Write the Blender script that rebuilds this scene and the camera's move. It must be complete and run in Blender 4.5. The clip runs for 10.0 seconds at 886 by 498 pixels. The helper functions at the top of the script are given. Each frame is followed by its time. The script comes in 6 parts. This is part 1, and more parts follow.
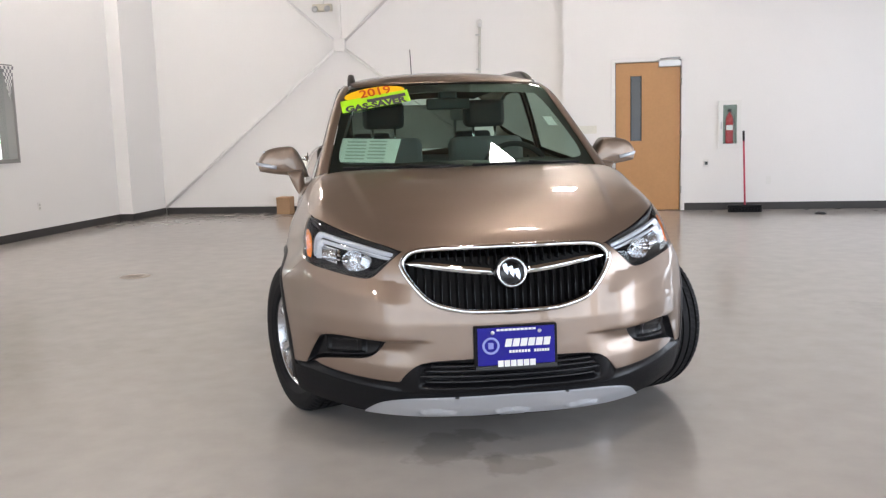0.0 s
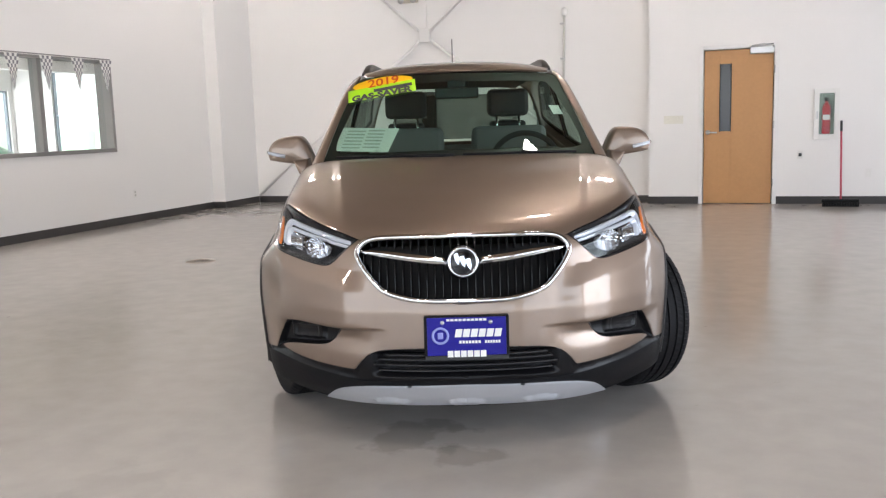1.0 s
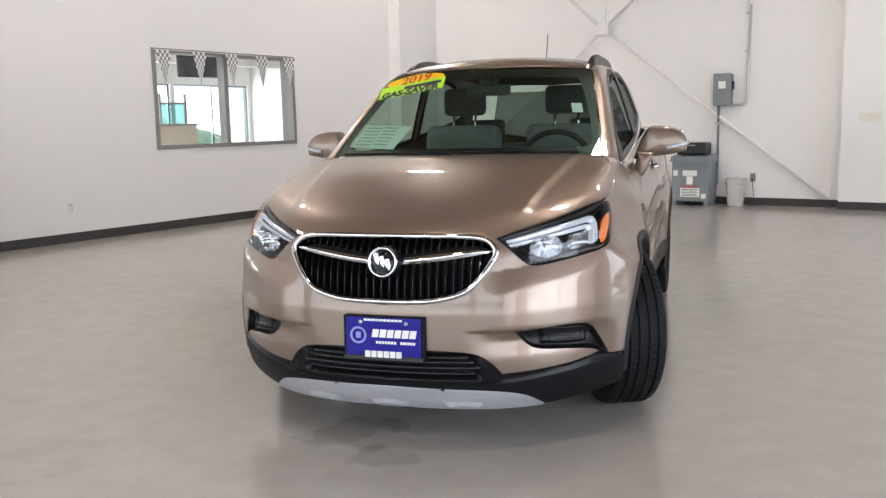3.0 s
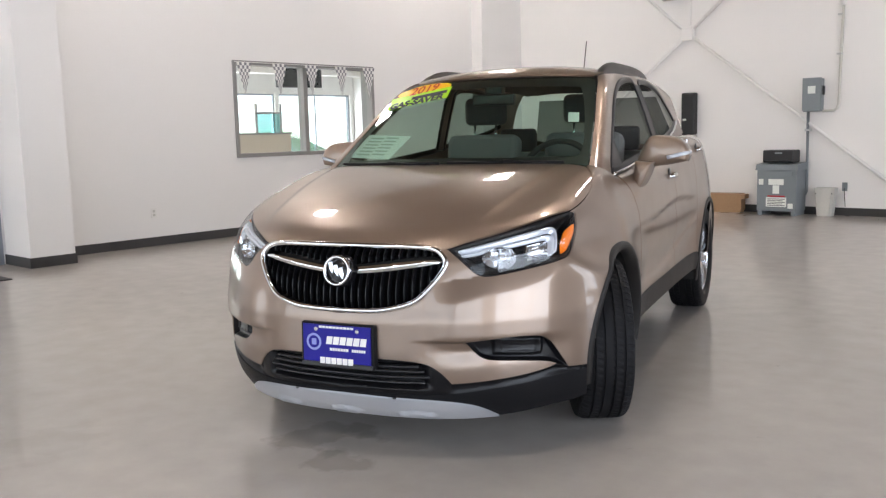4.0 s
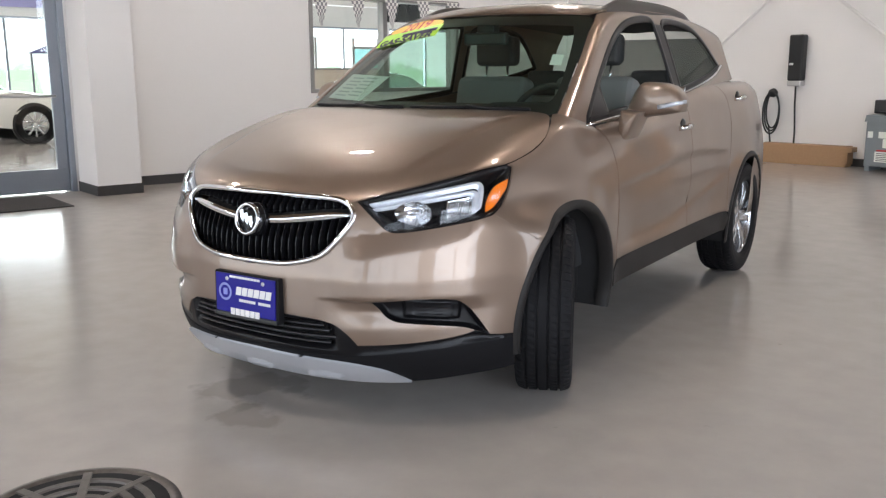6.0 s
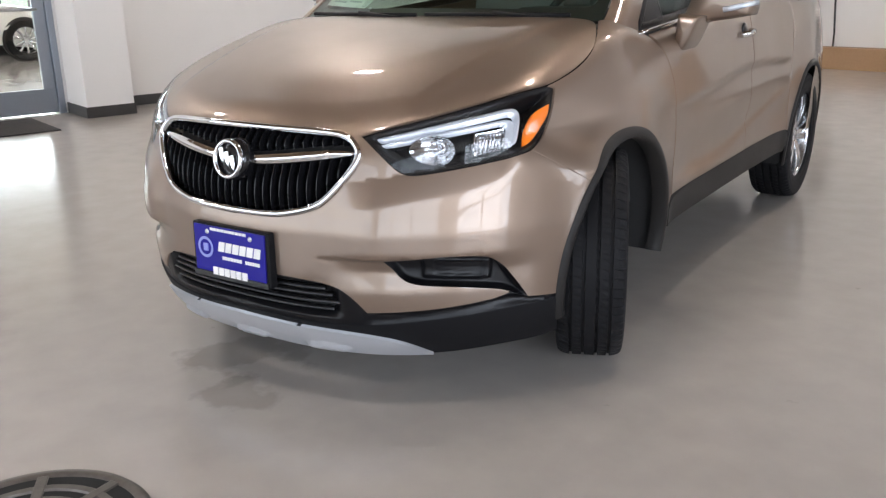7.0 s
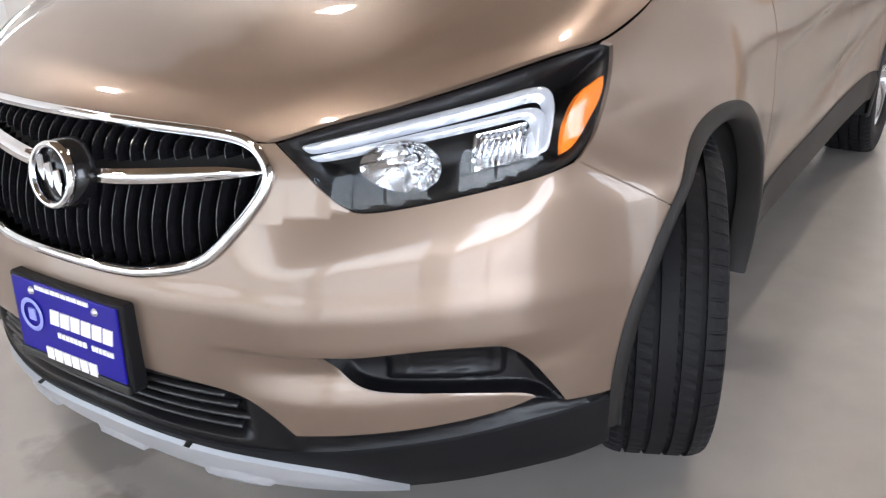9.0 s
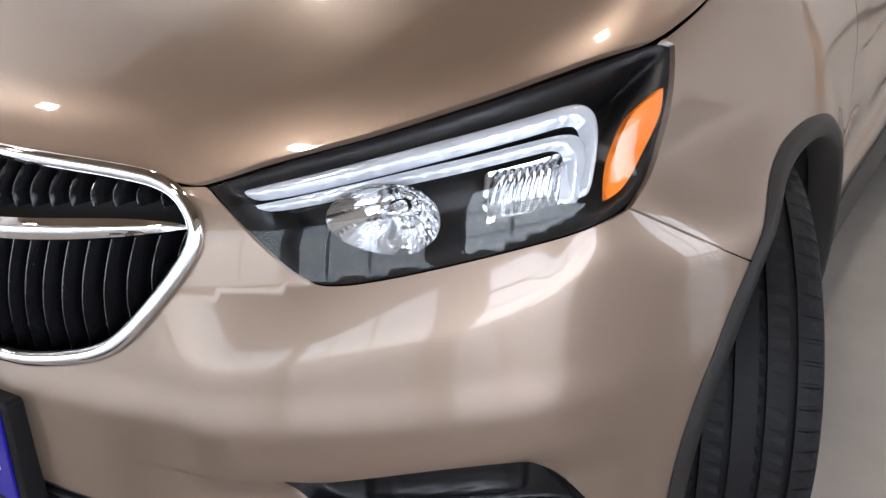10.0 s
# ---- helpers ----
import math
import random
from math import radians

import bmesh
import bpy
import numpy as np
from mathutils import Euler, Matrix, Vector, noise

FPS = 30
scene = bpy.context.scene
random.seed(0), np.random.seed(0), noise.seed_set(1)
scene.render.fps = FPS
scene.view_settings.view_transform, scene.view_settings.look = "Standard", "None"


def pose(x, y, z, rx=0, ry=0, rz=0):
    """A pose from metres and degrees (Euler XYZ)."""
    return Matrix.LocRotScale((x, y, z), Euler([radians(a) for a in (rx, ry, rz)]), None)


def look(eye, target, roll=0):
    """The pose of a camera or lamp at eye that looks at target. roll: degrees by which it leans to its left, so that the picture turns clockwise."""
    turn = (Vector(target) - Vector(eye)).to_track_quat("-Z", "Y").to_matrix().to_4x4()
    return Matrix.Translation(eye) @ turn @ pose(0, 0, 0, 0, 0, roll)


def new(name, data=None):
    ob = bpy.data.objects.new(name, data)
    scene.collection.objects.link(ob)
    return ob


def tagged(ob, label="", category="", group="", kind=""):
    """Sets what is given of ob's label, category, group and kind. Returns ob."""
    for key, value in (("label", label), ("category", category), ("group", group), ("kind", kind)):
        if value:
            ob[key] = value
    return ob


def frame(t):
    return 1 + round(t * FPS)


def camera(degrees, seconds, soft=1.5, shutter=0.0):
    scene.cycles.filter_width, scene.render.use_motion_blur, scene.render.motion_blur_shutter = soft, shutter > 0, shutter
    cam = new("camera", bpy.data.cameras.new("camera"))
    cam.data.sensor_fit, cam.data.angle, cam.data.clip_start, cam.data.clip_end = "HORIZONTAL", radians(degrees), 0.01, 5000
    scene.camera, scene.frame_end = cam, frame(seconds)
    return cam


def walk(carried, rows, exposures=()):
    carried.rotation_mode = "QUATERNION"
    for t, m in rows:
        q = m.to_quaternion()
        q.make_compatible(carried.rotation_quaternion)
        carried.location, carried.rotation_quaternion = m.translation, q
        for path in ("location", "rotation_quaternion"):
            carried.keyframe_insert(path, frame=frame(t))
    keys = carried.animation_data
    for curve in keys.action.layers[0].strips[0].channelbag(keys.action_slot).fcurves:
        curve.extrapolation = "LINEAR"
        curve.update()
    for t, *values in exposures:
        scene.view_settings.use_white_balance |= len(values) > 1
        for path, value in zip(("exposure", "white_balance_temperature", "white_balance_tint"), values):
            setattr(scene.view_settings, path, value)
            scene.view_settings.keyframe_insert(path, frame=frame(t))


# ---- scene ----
from mathutils import geometry

cam = camera(53.3, 10.0, soft=1.3)
PATH = [
    (0, (0.143, 0.377, 1.282), (-0.219, 2.325, 1.011), -1.6),
    (0.5, (0.498, 0.41, 1.283), (-0.013, 2.325, 1.014), -1.8),
    (1, (0.762, 0.542, 1.255), (0.132, 2.419, 0.972), -1.7),
    (1.5, (1.008, 0.686, 1.261), (0.242, 2.51, 0.969), -1.5),
    (2, (1.335, 0.76, 1.268), (0.43, 2.521, 0.979), -1.2),
    (2.5, (1.57, 0.927, 1.245), (0.557, 2.628, 0.958), -1.2),
    (4, (2.317, 1.474, 1.246), (0.985, 2.943, 0.985), -1.5),
    (4.5, (2.542, 1.656, 1.258), (1.126, 3.047, 1.012), -1.8),
    (5, (2.78, 1.8, 1.271), (1.304, 3.125, 1.014), -1.5),
    (5.5, (2.769, 2.018, 1.252), (1.267, 3.301, 0.94), -0.2),
    (6, (2.669, 2.218, 1.253), (1.149, 3.457, 0.86), -0.2),
    (7.5, (1.933, 2.749, 1.224), (0.444, 3.903, 0.552), -1.5),
    (8, (1.731, 2.947, 1.223), (0.247, 4.077, 0.501), -1.3),
    (8.5, (1.486, 3.091, 1.19), (0.044, 4.266, 0.454), -1.7),
    (9, (1.333, 3.262, 1.186), (-0.101, 4.421, 0.411), -1.7),
    (9.5, (1.223, 3.427, 1.154), (-0.258, 4.538, 0.397), -0.9),
    (10, (1.019, 3.522, 1.132), (-0.409, 4.672, 0.332), -1.8),
]
walk(cam, [(t, look(eye, target, roll)) for t, eye, target, roll in PATH], [(0, 0.05), (1.0, 0.0), (4.0, -0.06), (5.5, -0.14), (6.0, -0.15), (7.5, 0.08), (8.5, 0.22), (9.0, 0.36), (10.0, 0.17)])

# ---- world and large lights ----
world = bpy.data.worlds.new("sky")
scene.world = world
world.use_nodes = True
wn = world.node_tree.nodes
sky = wn.new("ShaderNodeTexSky")
sky.sky_type, sky.sun_disc, sky.sun_elevation, sky.sun_rotation = "NISHITA", False, radians(48), radians(200)
world.node_tree.links.new(sky.outputs[0], wn["Background"].inputs[0])
wn["Background"].inputs[1].default_value = 0.14
sun = new("sun", bpy.data.lights.new("sun", "SUN"))
sun.data.energy, sun.data.angle, sun.data.color = 3.0, radians(0.5), (1.0, 0.95, 0.88)
sun.matrix_world = look((0, 0, 20), (-6.0, 9.0, 0))


def window_light(name, place, turn, size, watts, colour=(0.86, 0.93, 1.0)):
    """The sky's light, laid in a window's opening."""
    lamp = bpy.data.lights.new(name, "AREA")
    lamp.shape, lamp.size, lamp.size_y, lamp.energy, lamp.color = "RECTANGLE", size[0], size[1], watts, colour
    ob = new(name, lamp)
    ob.matrix_world = pose(*place, *turn)
    return ob


DAY = (0.83, 0.875, 1.0)
window_light("window_light", (6.52, 3.3, 1.6), (0, 90, 0), (2.9, 3.1), 310, DAY)
window_light("window_light", (6.52, -1.65, 1.6), (0, 90, 0), (2.9, 5.0), 240, DAY)
# Added fill light at y 10.2, lifts the west and north walls.
window_light("window_light", (6.52, 10.2, 1.6), (0, 90, 0), (2.9, 3.1), 200, DAY)
window_light("window_light", (-0.5, -4.62, 1.6), (90, 0, 0), (12.8, 2.9), 420, DAY)
window_light("window_light", (-18.05, 9.8, 1.5), (0, -90, 0), (1.9, 19.0), 1350, (0.95, 0.98, 1.0))

# ---- materials ----


def material(name, colour, rough=0.5, metal=0.0, vary=0.08, grain=40.0, bump=0.0, coat=0.0, spec=0.5, blotch=2.0, tint=None):
    """A surface with colour that varies at two scales and fine relief."""
    m = bpy.data.materials.new(name)
    m.use_nodes = True
    nt, n = m.node_tree, m.node_tree.nodes
    b = n["Principled BSDF"]
    co = n.new("ShaderNodeTexCoord")
    fine, wide = n.new("ShaderNodeTexNoise"), n.new("ShaderNodeTexNoise")
    fine.inputs["Scale"].default_value, fine.inputs["Detail"].default_value = grain, 4
    wide.inputs["Scale"].default_value, wide.inputs["Detail"].default_value = blotch, 5
    for t in (fine, wide):
        nt.links.new(co.outputs["Object"], t.inputs["Vector"])
    add = n.new("ShaderNodeMath")
    add.operation = "ADD"
    nt.links.new(fine.outputs[0], add.inputs[0])
    nt.links.new(wide.outputs[0], add.inputs[1])
    ramp = n.new("ShaderNodeMapRange")
    ramp.inputs[1].default_value, ramp.inputs[2].default_value = 0.6, 1.4
    nt.links.new(add.outputs[0], ramp.inputs[0])
    mix = n.new("ShaderNodeMix")
    mix.data_type = "RGBA"
    other = tint or [c * (1 - vary) for c in colour]
    mix.inputs[6].default_value, mix.inputs[7].default_value = (*[min(c * (1 + vary), 1) for c in colour], 1), (*other, 1)
    nt.links.new(ramp.outputs[0], mix.inputs[0])
    nt.links.new(mix.outputs[2], b.inputs["Base Color"])
    rr = n.new("ShaderNodeMapRange")
    rr.inputs[3].default_value, rr.inputs[4].default_value = max(rough - 0.06, 0.0), min(rough + 0.06, 1.0)
    nt.links.new(wide.outputs[0], rr.inputs[0])
    nt.links.new(rr.outputs[0], b.inputs["Roughness"])
    b.inputs["Metallic"].default_value, b.inputs["Coat Weight"].default_value = metal, coat
    b.inputs["Specular IOR Level"].default_value = spec
    b.inputs["Coat Roughness"].default_value = 0.03
    if bump:
        bp = n.new("ShaderNodeBump")
        bp.inputs["Strength"].default_value, bp.inputs["Distance"].default_value = bump, 0.002
        nt.links.new(fine.outputs[0], bp.inputs["Height"])
        nt.links.new(bp.outputs[0], b.inputs["Normal"])
    return m


def glass(name, tint, gloss=1.0):
    """A thin pane: clear in its tint, with a mirror's gloss that rises at grazing angles."""
    m = bpy.data.materials.new(name)
    m.use_nodes = True
    nt, n = m.node_tree, m.node_tree.nodes
    n.remove(n["Principled BSDF"])
    clear, shine, edge, mix = (n.new("ShaderNode" + k) for k in ("BsdfTransparent", "BsdfGlossy", "LayerWeight", "MixShader"))
    clear.inputs[0].default_value, shine.inputs["Roughness"].default_value = (*tint, 1), 0.0
    shine.inputs[0].default_value = (gloss, gloss, gloss, 1)
    edge.inputs[0].default_value = 0.5
    rise, scale = n.new("ShaderNodeMath"), n.new("ShaderNodeMath")
    rise.operation, scale.operation = "POWER", "MULTIPLY_ADD"
    rise.inputs[1].default_value, scale.inputs[1].default_value, scale.inputs[2].default_value = 5.0, 0.9, 0.05
    nt.links.new(edge.outputs["Facing"], rise.inputs[0])
    nt.links.new(rise.outputs[0], scale.inputs[0])
    nt.links.new(scale.outputs[0], mix.inputs[0])
    nt.links.new(clear.outputs[0], mix.inputs[1])
    nt.links.new(shine.outputs[0], mix.inputs[2])
    nt.links.new(mix.outputs[0], n["Material Output"].inputs[0])
    return m


def glow(name, colour, strength):
    m = bpy.data.materials.new(name)
    m.use_nodes = True
    b = m.node_tree.nodes["Principled BSDF"]
    b.inputs["Base Color"].default_value = (*colour, 1)
    b.inputs["Emission Color"].default_value, b.inputs["Emission Strength"].default_value = (*colour, 1), strength
    return m


def paint_metallic(name, colour, dark):
    """Metallic car paint: flakes under a clear coat."""
    m = material(name, colour, 0.39, 0.75, 0.03, 900.0, 0.0, 1.0, 0.5, 3.0, dark)
    b = m.node_tree.nodes["Principled BSDF"]
    b.inputs["Coat Roughness"].default_value, b.inputs["Coat Weight"].default_value = 0.035, 0.8
    b.inputs["Coat IOR"].default_value = 1.5
    return m


WALL = material("white_wall_paint", (0.82, 0.805, 0.785), 0.6, 0, 0.012, 60, 0.05, 0, 0.3, 0.7)
# Greyed below WALL to hold down bounce and reflections from the unseen walls.
DULL = material("unseen_wall_light_cut_grey", (0.52, 0.49, 0.46), 0.65, 0, 0.03, 60, 0.05, 0, 0.3, 0.7)
FLOOR = material("polished_concrete", (0.415, 0.386, 0.358), 0.19, 0, 0.05, 6, 0.0, 0, 0.5, 0.35, (0.355, 0.331, 0.308))


def stained(m, spots):
    """Adds old spills, dark and ragged, to a floor: (x, y, radius, strength)."""
    nt, n = m.node_tree, m.node_tree.nodes
    b = n["Principled BSDF"]
    old = b.inputs["Base Color"].links[0].from_socket
    wear = b.inputs["Roughness"].links[0].from_node
    wear.inputs[3].default_value, wear.inputs[4].default_value = 0.14, 0.18
    co, rag = n.new("ShaderNodeTexCoord"), n.new("ShaderNodeTexNoise")
    rag.inputs["Scale"].default_value, rag.inputs["Detail"].default_value = 6.5, 9
    nt.links.new(co.outputs["Object"], rag.inputs["Vector"])
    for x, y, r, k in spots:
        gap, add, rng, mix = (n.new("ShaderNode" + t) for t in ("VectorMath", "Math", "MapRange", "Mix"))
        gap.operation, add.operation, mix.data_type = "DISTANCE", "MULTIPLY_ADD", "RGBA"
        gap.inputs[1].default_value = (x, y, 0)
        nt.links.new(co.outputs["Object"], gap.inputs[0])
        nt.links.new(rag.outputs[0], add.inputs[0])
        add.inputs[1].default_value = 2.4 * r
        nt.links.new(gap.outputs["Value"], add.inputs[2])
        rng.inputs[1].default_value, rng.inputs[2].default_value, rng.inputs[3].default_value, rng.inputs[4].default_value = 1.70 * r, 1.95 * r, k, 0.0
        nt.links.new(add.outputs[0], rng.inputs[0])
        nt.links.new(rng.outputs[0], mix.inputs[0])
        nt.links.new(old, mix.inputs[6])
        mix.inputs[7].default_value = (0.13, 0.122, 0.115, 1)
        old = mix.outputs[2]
    speck, cut, mix = n.new("ShaderNodeTexNoise"), n.new("ShaderNodeMapRange"), n.new("ShaderNodeMix")
    speck.inputs["Scale"].default_value, speck.inputs["Detail"].default_value = 11.0, 3
    cut.inputs[1].default_value, cut.inputs[2].default_value, cut.inputs[4].default_value = 0.74, 0.80, 0.40
    mix.data_type = "RGBA"
    mix.inputs[7].default_value = (0.15, 0.135, 0.12, 1)
    nt.links.new(co.outputs["Object"], speck.inputs["Vector"])
    nt.links.new(speck.outputs[0], cut.inputs[0])
    nt.links.new(cut.outputs[0], mix.inputs[0])
    nt.links.new(old, mix.inputs[6])
    nt.links.new(mix.outputs[2], b.inputs["Base Color"])


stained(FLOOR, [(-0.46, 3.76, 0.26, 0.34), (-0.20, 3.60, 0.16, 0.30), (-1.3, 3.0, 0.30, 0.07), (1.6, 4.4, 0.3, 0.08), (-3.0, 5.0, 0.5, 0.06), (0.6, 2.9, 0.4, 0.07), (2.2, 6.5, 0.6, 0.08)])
CEILING = material("tan_roof_deck", (0.125, 0.080, 0.045), 0.8, 0, 0.06)
RUBBER = material("black_rubber_skirting", (0.035, 0.033, 0.032), 0.5, 0, 0.1, 60, 0.1)
WOOD = material("oak_veneer", (0.50, 0.27, 0.115), 0.42, 0, 0.05, 24, 0.05, 0, 0.4, 3)
WARMALU = material("grey_window_frame", (0.27, 0.262, 0.255), 0.42, 0.4, 0.05, 80)
STEEL = material("brushed_steel", (0.55, 0.55, 0.55), 0.3, 1.0, 0.05, 80)
ALU = material("grey_anodised_frame", (0.30, 0.33, 0.37), 0.38, 0.8, 0.05, 80)
WHITE = material("white_plastic", (0.78, 0.77, 0.74), 0.4, 0, 0.03)
GREYBOX = material("grey_enamel", (0.20, 0.225, 0.24), 0.42, 0, 0.05, 50)
CARTON = material("brown_cardboard", (0.36, 0.22, 0.12), 0.8, 0, 0.08, 30, 0.1)
BLACK = material("black_plastic", (0.010, 0.010, 0.011), 0.38, 0, 0.1, 70)
MATTE = material("grained_black_plastic", (0.008, 0.008, 0.009), 0.5, 0, 0.12, 420, 0.25, 0, 0.12)
TAUPE = material("dark_taupe_cladding", (0.017, 0.0155, 0.0145), 0.5, 0, 0.1, 420, 0.2, 0, 0.22)
GLOSSBLACK = material("gloss_black_plastic", (0.006, 0.006, 0.007), 0.16, 0, 0.1, 60)
RED = material("red_enamel", (0.45, 0.02, 0.025), 0.3, 0, 0.06)
PALEGREY = material("pale_grey_plastic", (0.55, 0.54, 0.50), 0.5, 0, 0.05)
PAPER = material("white_paper", (0.80, 0.82, 0.78), 0.7, 0, 0.02)
INK = material("dark_ink", (0.05, 0.05, 0.06), 0.7, 0, 0.02)
IRON = material("worn_cast_iron", (0.10, 0.088, 0.078), 0.38, 0.6, 0.25, 40, 0.3)
PIT = material("dark_pit", (0.01, 0.01, 0.01), 0.9, 0, 0.1)
MAT = material("black_entrance_mat", (0.016, 0.014, 0.014), 0.95, 0, 0.3, 240, 0.4)
CLEAR = glass("clear_window_glass", (0.96, 0.98, 0.98), 0.8)
TUBE = glow("lit_ceiling_lamp", (1.0, 0.92, 0.86), 172.0)

# ---- shape of the vehicle's body: metres, x to its left side, y to its rear, z up ----


def smax(a, b, k):
    h = np.maximum(k - np.abs(a - b), 0) / k
    return np.maximum(a, b) + h * h * k / 4


def ease(t, a, b):
    u = np.clip((t - a) / (b - a), 0, 1)
    return u * u * (3 - 2 * u)


def bump(t, c, w):
    return np.exp(-(((t - c) / w) ** 2))


def curve(t, xs, ys):
    """A smooth curve through a few stations (monotone cubic)."""
    xs, ys = np.array(xs, float), np.array(ys, float)
    h, d = np.diff(xs), np.diff(ys) / np.diff(xs)
    m = np.r_[d[0], np.where(d[:-1] * d[1:] > 0, 2 * d[:-1] * d[1:] / (d[:-1] + d[1:] + 1e-12), 0), d[-1]]
    t = np.asarray(t, float)
    i = np.clip(np.searchsorted(xs, t) - 1, 0, len(h) - 1)
    u = (t - xs[i]) / h[i]
    mid = ((1 + 2 * u) * (1 - u) ** 2 * ys[i] + u * (1 - u) ** 2 * h[i] * m[i] + u * u * (3 - 2 * u) * ys[i + 1] + u * u * (u - 1) * h[i] * m[i + 1])
    return np.where(t < xs[0], ys[0] + m[0] * (t - xs[0]), np.where(t > xs[-1], ys[-1] + m[-1] * (t - xs[-1]), mid))


def half_width(y, z):
    w = curve(y, (0.2, 0.75, 1.4, 2.2, 3.3, 3.9, 4.2), (0.872, 0.882, 0.866, 0.868, 0.886, 0.83, 0.72))
    w = w - np.where(z > 0.62, 0.28, 0.18) * (z - 0.62) ** 2
    door = ease(y, 1.15, 1.5) * (1 - ease(y, 2.6, 3.0))
    w = w - 0.022 * door * bump(z, 0.54, 0.11)
    sweep = 0.772 + 0.055 * ease(y, 1.3, 2.3) - 0.03 * ease(y, 2.3, 2.9)
    w = w + 0.007 * door * np.tanh((z - sweep) / 0.012) * bump(z, sweep, 0.10)
    sill = 0.49 + 0.20 * ease(y, 1.7, 3.2)
    w = w - 0.006 * door * np.tanh((z - sill) / 0.014) * bump(z, sill, 0.08)
    w = w - 0.080 * ease(z, 0.67, 0.82) * (1 - ease(y, 0.34, 0.95))
    w = w - 0.05 * ease(z, 0.82, 1.02) * ease(y, 0.3, 0.8) * (1 - ease(y, 1.0, 1.4))
    for c in (0.755, 3.31):
        r = np.hypot(y - c, z - 0.347)
        w = w + 0.014 * bump(r, 0.40, 0.07)
    return w


def front(x, z):
    x = np.abs(x)
    f = curve(z, (0.10, 0.17, 0.22, 0.29, 0.36, 0.45, 0.54, 0.60, 0.72, 0.82, 0.95), (0.02, -0.045, -0.085, -0.112, -0.122, -0.126, -0.126, -0.115, -0.092, -0.062, 0.02))
    f = f + 0.685 * x ** 2.6
    u = z - curve(x, (0.0, 0.36, 0.45, 0.55, 0.65, 0.72, 0.78, 1.2), (0.62, 0.622, 0.626, 0.644, 0.658, 0.680, 0.720, 0.80))
    u = 0.5 * (u + np.sqrt(u * u + 0.010 ** 2))
    fold = np.clip(1 - u / 0.078, 0, 1) * ease(z, 0.43, 0.50)
    f = f - 0.025 * fold * ease(x, 0.34, 0.47) * (1 - ease(x, 0.74, 0.84))
    f = f + 0.020 * (1 - ease(z, 0.470, 0.484)) * ease(z, 0.37, 0.45) * ease(x, 0.28, 0.48) * (1 - ease(x, 0.68, 0.76))
    return f


def hood(x, y):
    x = np.abs(x)
    h = curve(y, (-0.12, -0.03, 0.1, 0.3, 0.6, 0.95, 1.3, 3.0, 4.0), (0.80, 0.855, 0.905, 0.968, 1.040, 1.096, 1.105, 1.25, 1.25))
    rib = 0.468 + 0.19 * y - 0.05 * y * y
    k = ease(y, 0.0, 0.9) * (1 - ease(y, 1.0, 1.25))
    return h - (0.075 - 0.050 * k) * (x / 0.75) ** (2.2 + 2.9 * k) + 0.008 * (1 - ease(x, rib - 0.030, rib + 0.014)) * ease(y, 0.0, 0.3) * (1 - ease(y, 0.8, 1.0))


def body(p):
    x, y, z = np.moveaxis(np.asarray(p, float), -1, 0)
    a = np.abs(x)
    fr = (front(x, z) - y) / np.sqrt(1 + (1.78 * a ** 1.6) ** 2)
    f = smax(fr, a - half_width(y, z), 0.07)
    f = smax(f, (z - hood(x, y)) * 0.96, 0.085)
    return smax(f, y - 4.14 + 0.5 * (z - 0.6) ** 2 + 0.12 * a ** 2.5, 0.12)


def side_glass(y, z):
    return 0.742 - 0.30 * (z - 1.05) - 0.10 * np.maximum(z - 1.3, 0) ** 2 * 2 - 0.013 * np.maximum(y - 2.0, 0) ** 2


def screen(x, z):
    return 0.86 + (z - 1.07) * 1.57 + 0.30 * np.abs(x) ** 2.2


def roof(x, y):
    return curve(y, (1.3, 1.65, 2.05, 2.6, 3.2, 3.8, 4.1), (1.49, 1.575, 1.613, 1.622, 1.595, 1.515, 1.45)) - 0.05 * (np.abs(x) / 0.55) ** 2.4


def cabin(p):
    x, y, z = np.moveaxis(np.asarray(p, float), -1, 0)
    a = np.abs(x)
    f = smax(a - side_glass(y, z), (screen(x, z) - y) * 0.5, 0.03)
    f = smax(f, (z - roof(x, y)) * 0.95, 0.06)
    return smax(f, (y - 4.05 + 0.75 * (z - 1.25)) * 0.8, 0.1)


def hit(f, o, w, lo, hi, n=60, refine=26):
    """Where rays from outside first enter: o + d w."""
    o, w = np.broadcast_arrays(np.asarray(o, float), np.asarray(w, float))
    ds = np.linspace(lo, hi, n)
    d = np.zeros(o.shape[:-1])
    a, b = np.full(d.shape, lo), np.full(d.shape, np.nan)
    prev = np.full(d.shape, lo)
    for s in ds:
        inside = f(o + s * w) < 0
        fresh = inside & np.isnan(b)
        b, a = np.where(fresh, s, b), np.where(fresh, prev, a)
        prev = np.full(d.shape, s)
    for _ in range(refine):
        m = (a + b) / 2
        ins = f(o + m[..., None] * w) < 0
        b, a = np.where(ins, m, b), np.where(ins, a, m)
    return o + b[..., None] * w


# ---- building blocks ----
CAR = pose(-0.2397, 3.7631, 0, 0, 0, 17.6)


